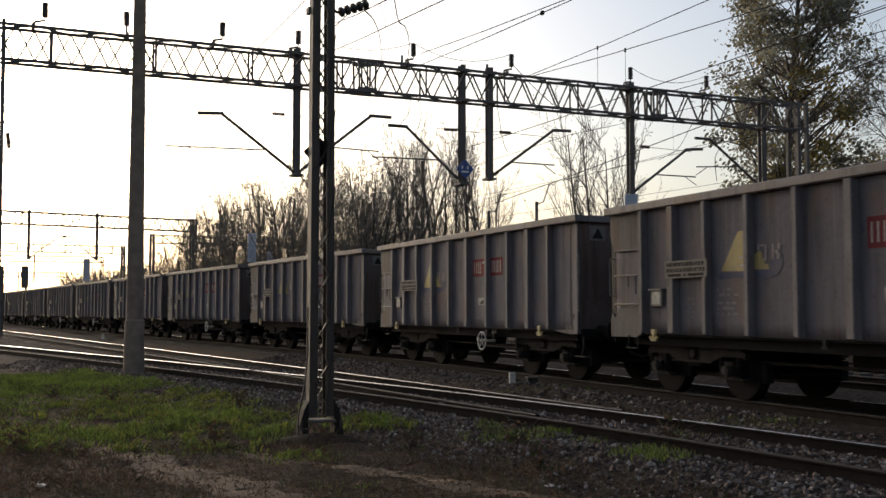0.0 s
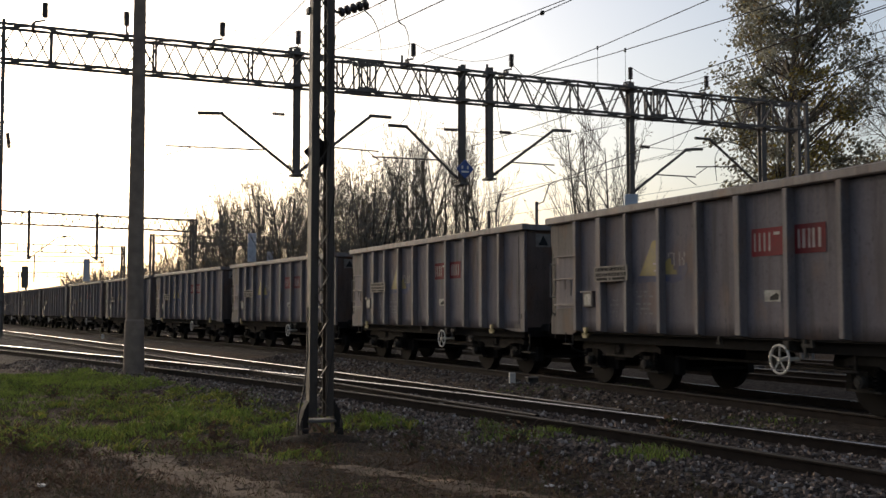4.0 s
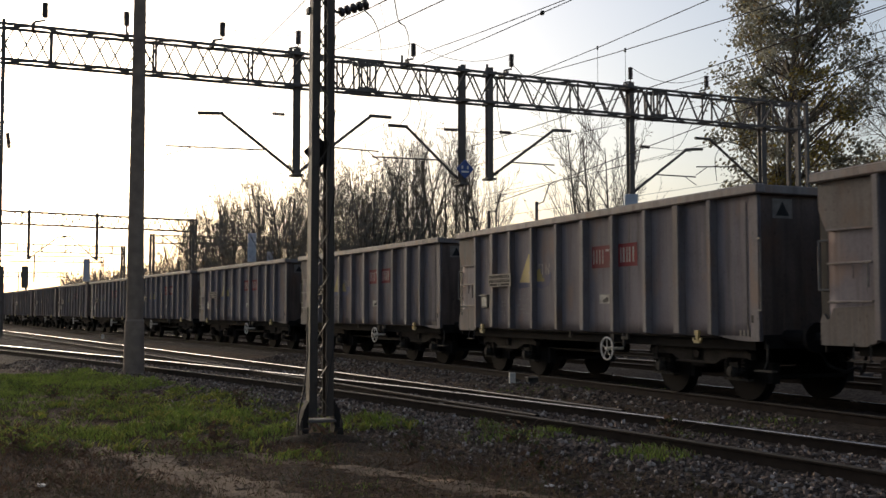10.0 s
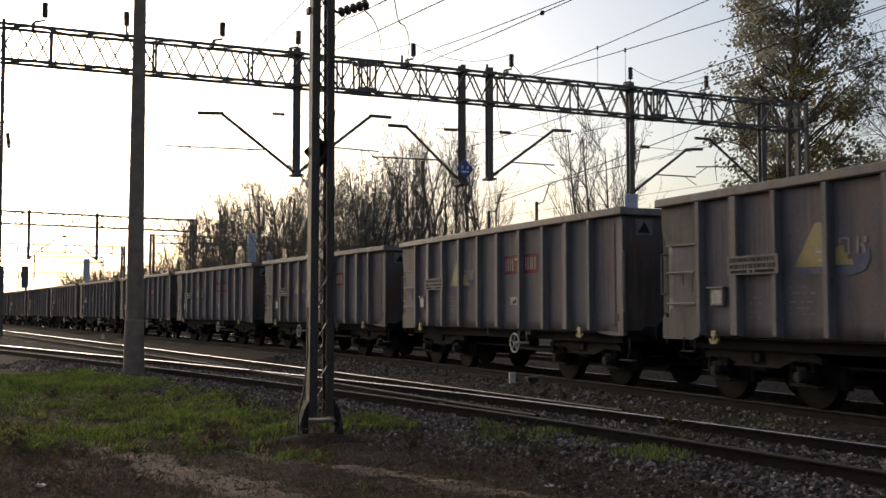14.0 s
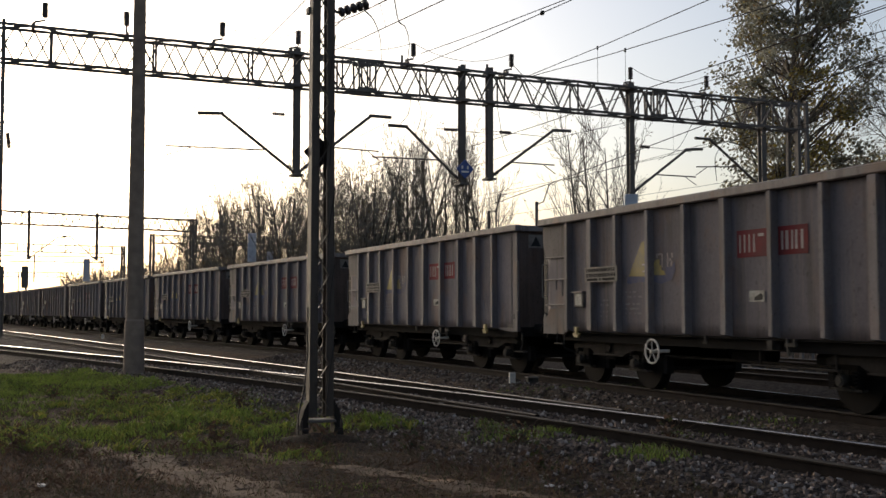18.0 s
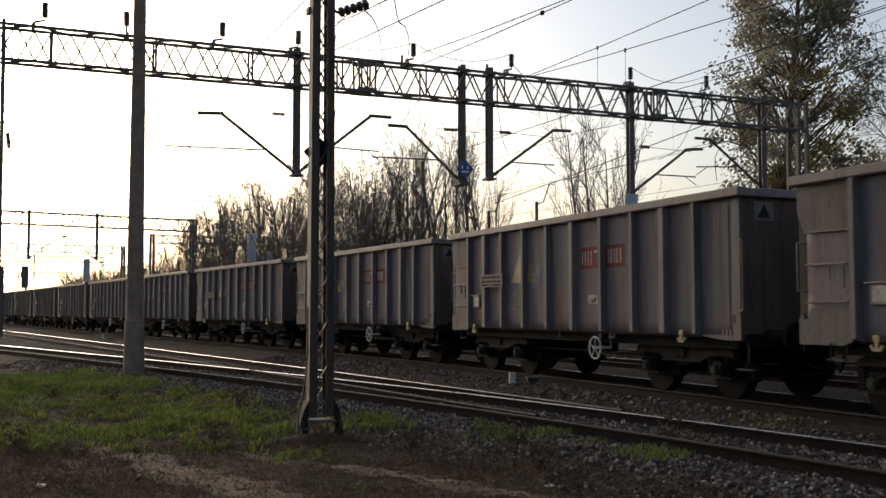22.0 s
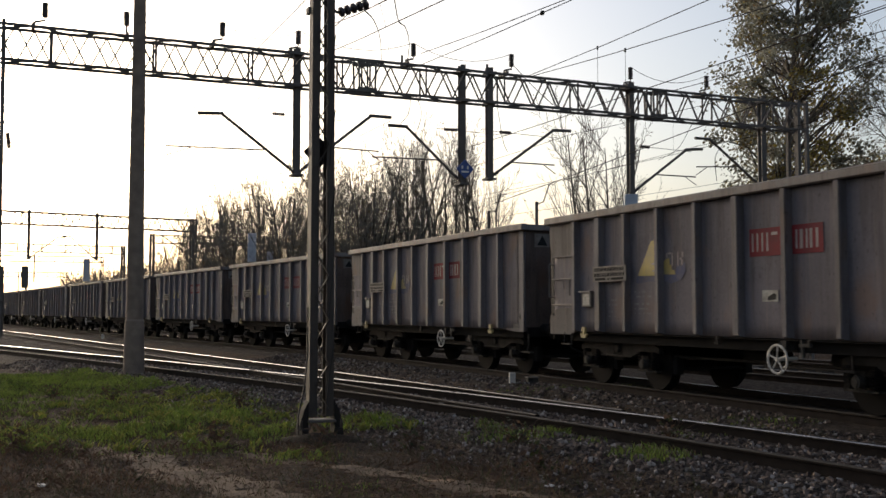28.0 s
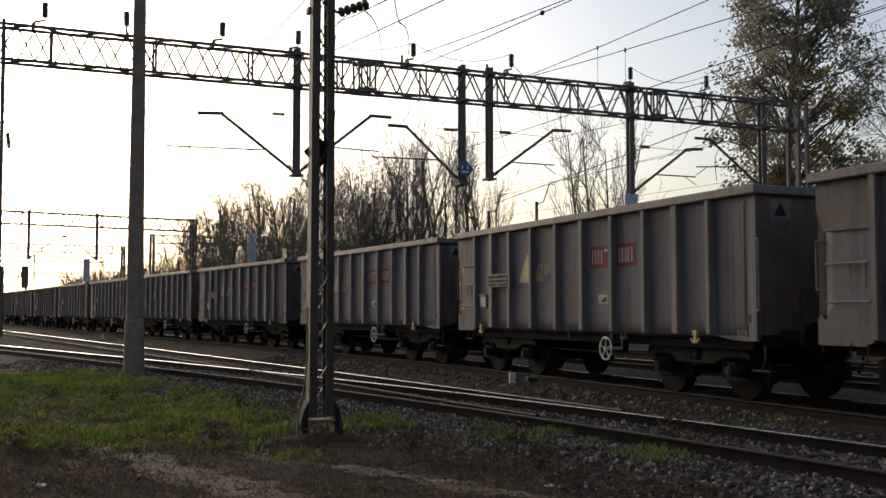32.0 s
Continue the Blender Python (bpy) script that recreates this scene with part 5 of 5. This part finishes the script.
for x, y, h in ((2.05, 46.5, 6.2), (4.1, 45.5, 6.5)):
    t = thing("line_mast", pose(x, y, -0.3), "slim steel mast with a cranked arm beyond the train", "catenary mast", "slim masts")
    part("mast_tube", rod(B(), (0, 0, 0), (0, 0, h), 0.09, 0.07, seg=8), M_GANTRY, t)
    b = tube(B(), [(0, 0, h - 0.1), (0.3, 0, h), (0.55, 0, h + 0.75), (0.8, 0, h + 0.75)], 0.03, 6)
    part("cranked_arm", b, M_GANTRY, t)
for x, y, z in ((1.51, 22.9, 0.0), (-19.5, 60.0, 0.0)):
    t = thing("marker_post", pose(x, y, -0.17), "short white concrete marker post beside the track", "marker post", "marker posts")
    part("post", box(B(), -0.07, 0.07, -0.06, 0.06, -0.1, 0.26, bev=0.015), M_WHITE, t)
b = tube(B(), [(-0.75, 15.3, -0.27), (-0.3, 15.6, -0.24), (0.1, 16.2, -0.19), (0.0, 16.9, -0.08), (-0.05, 17.0, -0.06)], 0.035, 6)
hose = part("cable_hose", b, M_BLACK)
tagged(hose, "dark flexible cable hose leading to the rail", "hose")
t = thing("relay_box", pose(1.95, 23.0, -0.17, 0, 0, 10), "small rusty track-side cable box", "cable box")
part("case", box(B(), -0.12, 0.12, -0.1, 0.1, -0.05, 0.14, bev=0.02), M_AXBOX, t)
part("lid", box(B(), -0.135, 0.135, -0.115, 0.115, 0.14, 0.165, bev=0.01), M_PLATE, t)
bm = box(B(), -0.12, 0.12, -0.12, 0.12, 0, 0.05, bev=0.01)
o = part("litter_scrap", bm, M_WHITE)
o.matrix_basis = pose(-3.95, 10.4, -0.30, 4, 3, 20) @ Matrix.Diagonal((0.4, 0.3, 0.6, 1))
tagged(o, "crumpled white paper scrap on the earth", "litter")
o = copy_thing(o, pose(1.04, 10.35, -0.3, 2, -4, 60))


# ---- grass, ballast, litter: what nobody could count ----
def soup(name, verts, faces, mats, mi, label, category):
    me = bpy.data.meshes.new(name)
    me.from_pydata(verts, [], faces)
    for m in mats:
        me.materials.append(m)
    me.polygons.foreach_set("material_index", mi)
    ob = new(name, me)
    return tagged(ob, label, category, kind="stuff")


M_GRASS = material("grass_blade", (0.165, 0.235, 0.036), 0.6, second=(0.09, 0.135, 0.026), scale=0.8, fine=4, bump=0)
M_GRASS2 = material("grass_light", (0.235, 0.295, 0.048), 0.6, second=(0.15, 0.195, 0.036), scale=0.8, fine=4, bump=0)
M_HERB = material("yellowing_herb_leaf", (0.24, 0.235, 0.05), 0.65, second=(0.11, 0.13, 0.03), scale=1.5, fine=6, bump=0)
M_STRAW = material("dry_stalk", (0.115, 0.082, 0.052), 0.85, second=(0.05, 0.034, 0.022), scale=1, fine=5, bump=0)
M_RUSSET = material("russet_dry_weed", (0.13, 0.078, 0.050), 0.85, second=(0.075, 0.044, 0.030), scale=1, fine=5, bump=0)
M_WEED = material("dull_weed", (0.05, 0.06, 0.022), 0.8, second=(0.028, 0.032, 0.014), scale=1, fine=5, bump=0)
M_STONE = material("ballast_stone", (0.200, 0.150, 0.122), 0.95, second=(0.090, 0.065, 0.053), scale=9, fine=60, bump=0.3, spec=0.1)
M_STONE2 = material("rusty_stone", (0.066, 0.050, 0.042), 0.95, second=(0.032, 0.024, 0.021), scale=9, fine=60, bump=0.3, spec=0.1)
M_STONE3 = material("pale_stone", (0.34, 0.295, 0.265), 0.9, second=(0.16, 0.138, 0.124), scale=9, fine=60, bump=0.3, spec=0.15)
M_DRYLEAF = material("dry_leaf", (0.095, 0.060, 0.038), 0.85, second=(0.05, 0.032, 0.022), scale=2, bump=0)
for m in (M_GRASS, M_GRASS2, M_HERB, M_STRAW, M_RUSSET, M_WEED, M_DRYLEAF):
    thin(m, 0.45)

GROUND = bpy.data.objects["ground"]


def drop(x, y):
    hit, p, *_ = GROUND.ray_cast(Vector((x, y, 5)), Vector((0, 0, -1)))
    return p.z if hit else -0.3


def footpath(pts, half, label):
    """A trodden strip of pale earth with a ragged edge, lying on the ground."""
    verts, faces = [], []
    n = 26
    dense = []
    for a, c in zip(pts, pts[1:]):
        for i in range(n):
            dense.append(Vector(a).lerp(Vector(c), i / n))
    for i, p in enumerate(dense):
        d = (dense[min(i + 1, len(dense) - 1)] - dense[max(i - 1, 0)]).normalized()
        o = Vector((-d.y, d.x))
        taper = min(1, 0.15 + min(i, len(dense) - 1 - i) / 14)
        for k in range(7):
            u = k / 3 - 1
            e = half * taper * (0.85 + 1.3 * noise.noise(Vector((p.x * 1.7, p.y * 1.7, u * 2))) + 0.6 * noise.noise(Vector((p.x * 7, p.y * 7, u * 4))))
            q = p + o * u * e
            verts.append((q.x, q.y, drop(q.x, q.y) + (0.012 if 0 < k < 6 else -0.01)))
    for i in range(len(dense) - 1):
        for k in range(6):
            faces.append((i * 7 + k, i * 7 + k + 1, i * 7 + k + 8, i * 7 + k + 7))
    me = bpy.data.meshes.new("footpath")
    me.from_pydata(verts, [], faces)
    me.materials.append(M_SAND)
    for f in me.polygons:
        f.use_smooth = True
    return tagged(new("footpath", me), label, "path", kind="structure")


M_SAND = material("trodden_earth", (0.205, 0.142, 0.094), 0.95, second=(0.045, 0.031, 0.022), scale=3, fine=26, bump=0.6, contrast=1.0, spec=0.1)
footpath([(-4.6, 13.2), (-3.6, 12.5), (-2.9, 11.4), (-2.0, 10.2), (-1.2, 9.2)], 0.42, "trodden pale earth strip in the foreground")
footpath([(-2.7, 13.2), (-1.9, 12.3), (-0.6, 11.1), (0.7, 9.9), (1.6, 9.0)], 0.24, "trodden pale earth strip in the foreground")


def inside(x, y, patches):
    v = 0
    for cx, cy, rx, ry, w in patches:
        d = ((x - cx) / rx) ** 2 + ((y - cy) / ry) ** 2
        d += 1.3 * noise.noise(Vector((x * 0.7, y * 0.5, 11))) + 1.1 * noise.noise(Vector((x * 2.2, y * 1.4, 4)))
        if d < 1:
            v = max(v, w * (1 - d * 0.5))
    return v


PATCHES = [(-9.2, 25.2, 4.6, 4.2, 1.0), (-14, 25, 5, 6, 0.8), (-4.1, 16.8, 1.0, 1.6, 1.0), (-4.8, 14.6, 1.0, 0.9, 0.95), (-2.35, 15.0, 0.65, 1.2, 1.0), (-1.0, 15.4, 0.8, 0.9, 0.9), (0.1, 15.2, 1.1, 0.5, 0.6),
           (-7.0, 18.0, 3.0, 3.4, 0.45), (-3.6, 20.5, 2.6, 3.8, 0.40), (-5.6, 14.3, 1.8, 1.7, 0.45), (-3.2, 15.6, 2.0, 2.0, 0.35), (2.3, 11.5, 0.42, 0.5, 0.9), (1.75, 12.8, 0.25, 0.4, 0.5), (1.0, 13.6, 0.7, 0.8, 1.0), (-1.6, 12.3, 0.6, 0.5, 0.45), (-0.9, 10.3, 0.5, 0.4, 0.35),
           (3.2, 13.4, 0.5, 0.5, 0.3), (4.2, 15.0, 1.2, 0.7, 0.3), (2.0, 21.5, 3.0, 0.8, 0.2), (-3.2, 12.9, 1.4, 0.5, 0.25)]


RUSSET = [(-5.6, 12.2, 1.6, 1.5, 0.9), (-4.0, 10.6, 1.6, 0.8, 0.8), (-6.6, 17.6, 0.9, 0.7, 0.6), (-2.4, 13.4, 1.1, 0.6, 0.5), (0.6, 11.3, 1.0, 0.6, 0.6), (-0.6, 12.0, 1.2, 0.5, 0.5)]


def build_grass():
    rng = random.Random(21)
    verts, faces, mi = [], [], []

    def blade(px, py, z, h, half, lean, m):
        a = rng.uniform(0, math.tau)
        lx, ly = rng.gauss(0, lean) * h, rng.gauss(0, lean) * h
        wx, wy = math.cos(a) * half, math.sin(a) * half
        n = len(verts)
        verts.extend([(px - wx, py - wy, z - 0.02), (px + wx, py + wy, z - 0.02), (px + wx * 0.8 + lx * 0.4, py + wy * 0.8 + ly * 0.4, z + h * 0.6), (px + lx, py + ly, z + h), (px - wx * 0.8 + lx * 0.4, py - wy * 0.8 + ly * 0.4, z + h * 0.6)])
        faces.append((n, n + 1, n + 2, n + 3, n + 4))
        mi.append(m)

    for _ in range(115000):
        x, y = rng.uniform(-17, 5.5), rng.uniform(9.5, 29)
        v = inside(x, y, PATCHES)
        if rng.random() > v:
            continue
        z = drop(x, y)
        if z > (-0.165 if x < 0.5 else -0.12):
            continue
        g = noise.noise(Vector((x * 0.9, y * 0.6, 21)))
        tuft = 0.6 + 0.7 * max(0, noise.noise(Vector((x * 2.6, y * 1.8, 33))) + 0.2)
        for _ in range(4):
            h = rng.uniform(0.03, 0.13) * (0.4 + 0.75 * v) * tuft
            m = rng.choices((0, 1, 2, 3), (4, max(0.3, 3 + 10 * g) * v, 0.8 + (1 - v), 4 * (1.1 - v)))[0]
            blade(x + rng.gauss(0, 0.05), y + rng.gauss(0, 0.05), z, h, 0.0052, 0.5, m)
    # low broad-leaved herbs scattered through the turf
    for _ in range(420):
        x, y = rng.uniform(-7, 0.5), rng.uniform(12.5, 22)
        if inside(x, y, PATCHES) < 0.2 or drop(x, y) > -0.2:
            continue
        z = drop(x, y)
        for _ in range(rng.randint(8, 18)):
            blade(x + rng.gauss(0, 0.05), y + rng.gauss(0, 0.05), z, rng.uniform(0.05, 0.13), 0.016, 0.9, 4 if rng.random() < 0.7 else 0)
    # matted russet weeds on the bare earth
    for _ in range(26000):
        x, y = rng.uniform(-8.5, 2.5), rng.uniform(9.4, 19)
        if rng.random() > inside(x, y, RUSSET):
            continue
        z = drop(x, y)
        for _ in range(2):
            blade(x + rng.gauss(0, 0.06), y + rng.gauss(0, 0.06), z, rng.uniform(0.02, 0.085), 0.0045, 1.1, rng.choices((5, 2, 3), (6, 1.5, 0.8))[0])
    soup("grass", verts, faces, [M_GRASS, M_GRASS2, M_STRAW, M_WEED, M_HERB, M_RUSSET], mi, "tufts of short bright green grass on bare earth", "grass")


build_grass()


def earth_mound(x0, y0, rx, ry, height):
    """A low heap of dark earth against the mast's foot."""
    verts, faces = [], []
    for i in range(9):
        r = i / 8
        for k in range(28):
            a = k * math.tau / 28
            x, y = x0 + rx * r * math.cos(a), y0 + ry * r * math.sin(a)
            z = drop(x, y) - 0.015 + (height + 0.03 * noise.noise(Vector((x * 5, y * 5, 2)))) * (1 - r * r) ** 1.3
            verts.append((x, y, z))
    for i in range(8):
        for k in range(28):
            faces.append((i * 28 + k, i * 28 + (k + 1) % 28, (i + 1) * 28 + (k + 1) % 28, (i + 1) * 28 + k))
    me = bpy.data.meshes.new("earth_mound")
    me.from_pydata(verts, [], faces)
    me.materials.append(M_MOUND)
    for f in me.polygons:
        f.use_smooth = True
    tagged(new("earth_mound", me), "low dark earth heap at the mast's foot", "earth mound", kind="structure")


M_MOUND = material("dark_earth", (0.036, 0.026, 0.019), 0.95, second=(0.018, 0.013, 0.010), scale=8, fine=60, bump=0.8, spec=0.05)
earth_mound(-1.62, 14.25, 0.80, 0.42, 0.10)


def build_litter():
    rng = random.Random(31)
    verts, faces, mi = [], [], []
    for _ in range(30000):
        x, y = rng.uniform(-6.5, 5.5), 9.2 + rng.random() ** 1.7 * 12
        z = drop(x, y)
        if z > -0.2:
            continue
        n = len(verts)
        if rng.random() < 0.45:
            h, a = rng.uniform(0.04, 0.22), rng.uniform(0, math.tau)
            lx, ly = rng.gauss(0, 0.6) * h, rng.gauss(0, 0.6) * h
            verts += [(x - 0.004, y, z - 0.01), (x + 0.004, y, z - 0.01), (x + lx, y + ly, z + h * rng.uniform(0.3, 1))]
            faces.append((n, n + 1, n + 2))
            mi.append(rng.choices((0, 2), (3, 2))[0])
        else:
            s, a = rng.uniform(0.012, 0.035), rng.uniform(0, math.tau)
            c, d = math.cos(a) * s, math.sin(a) * s
            verts += [(x - c, y - d, z + 0.008), (x + d * 0.6, y - c * 0.6, z + rng.uniform(0.005, 0.03)), (x + c, y + d, z + 0.012), (x - d * 0.6, y + c * 0.6, z + rng.uniform(0.005, 0.03))]
            faces.append((n, n + 1, n + 2, n + 3))
            mi.append(1)
    soup("ground_litter", verts, faces, [M_STRAW, M_DRYLEAF, M_WEED], mi, "dry stalks and fallen leaves on the earth", "litter")


build_litter()


def weed(seed, m):
    """A dry dark stalk with a few drooping leaves."""
    rng = random.Random(seed)
    t = thing("dry_weed", m, "dark dry weed standing in the grass", "weed", "dry weeds")
    b = B()
    for _ in range(9):
        a, h = rng.uniform(0, math.tau), rng.uniform(0.2, 0.42)
        p = [Vector((0, 0, -0.02))]
        for i in range(4):
            p.append(p[-1] + Vector((math.cos(a) * 0.05 * i, math.sin(a) * 0.05 * i, h / 4)))
        tube(b, p, [0.006, 0.006, 0.005, 0.004, 0.003], 3)
    tagged(part("stalk", b, M_DRYLEAF, t), kind="stuff")
    cs = [Vector((rng.gauss(0, 0.09), rng.gauss(0, 0.09), rng.uniform(0.05, 0.34))) for _ in range(70)]
    o = tagged(new("leaf_tuft", leaf_mesh("leaf_tuft", rng, cs, 0.035, [M_DRYLEAF, M_WEED], (3, 2))), kind="stuff")
    o.parent = t


for i, (x, y) in enumerate(((-7.5, 20.2), (-6.2, 19.6), (-1.55, 13.2), (-0.4, 12.9), (0.9, 12.6), (-2.9, 13.4), (-3.6, 18.6), (1.0, 11.2), (2.7, 12.4), (-5.3, 13.0))):
    weed(50 + i, pose(x, y, drop(x, y), 0, 0, i * 50))


def build_ballast():
    rng = random.Random(41)
    base = [Vector((x, y, z)) * 0.75 for x in (-1, 1) for y in (-1, 1) for z in (-1, 1)]
    tri = [(0, 1, 3, 2), (4, 6, 7, 5), (0, 4, 5, 1), (2, 3, 7, 6), (0, 2, 6, 4), (1, 5, 7, 3)]
    verts, faces, mi = [], [], []

    def stone(x, y, s):
        z = drop(x, y)
        m = Euler((rng.uniform(0, 6), rng.uniform(0, 6), rng.uniform(0, 6))).to_matrix()
        sx, sy, sz = s * rng.uniform(0.7, 1.3), s * rng.uniform(0.7, 1.3), s * rng.uniform(0.5, 0.9)
        n = len(verts)
        for v in base:
            k = rng.uniform(0.6, 1.25)
            q = m @ Vector((v.x * sx * k, v.y * sy * k, v.z * sz * k))
            verts.append((x + q.x, y + q.y, z + s * 0.25 + q.z))
        c = rng.choices((0, 1, 2), (5, 3.5, 1.7))[0]
        for f in tri:
            faces.append([n + i for i in f])
            mi.append(c)
    for _ in range(30000):
        s = rng.uniform(-16, 9) if rng.random() < 0.8 else rng.uniform(-30, -16)
        o = rng.uniform(-2.3, 3.2)
        if o < -1.25 and rng.random() < (-1.25 - o) / 1.1 * (1.0 if s < -2 else 0.55):
            continue
        if abs(o) < 0.07 or abs(o - 1.5) < 0.07:
            continue
        x, y, _ = NEAR.at(s, o)
        stone(x, y, 0.014 + 0.022 * rng.random() ** 1.6)
    for _ in range(3000):
        x, y, _ = TRAIN.at(rng.uniform(-14, 12), rng.uniform(-1.6, 0.5))
        stone(x, y, rng.uniform(0.02, 0.04))
    soup("ballast", verts, faces, [M_STONE, M_STONE2, M_STONE3], mi, "loose grey-brown ballast stones along the tracks", "ballast")


build_ballast()


def motions():
    secs = [i for i in range(33)]
    for w, n in WAGONS:
        rows = []
        for t in secs:
            x, y, a = TRAIN.at(TRAVEL[t] + n * WL + BL / 2, 1.45)
            rows.append((t, pose(x, y, 0, 0, 0, math.degrees(a))))
        walk(w, rows)
    # wheels roll with the way made
    tt = np.arange(0, 32.05, 0.1)
    way = np.interp(tt, secs, TRAVEL)
    for w, n in WAGONS:
        for bg in (c for c in w.children if c.name.startswith("bogie")):
            for ws in (c for c in bg.children if c.name.startswith("wheelset")):
                x = ws.location.x
                walk(ws, [(float(t), pose(x, 0, 0.46, 0, math.degrees(d / 0.46) % 360, 0)) for t, d in zip(tt, way)])


motions()
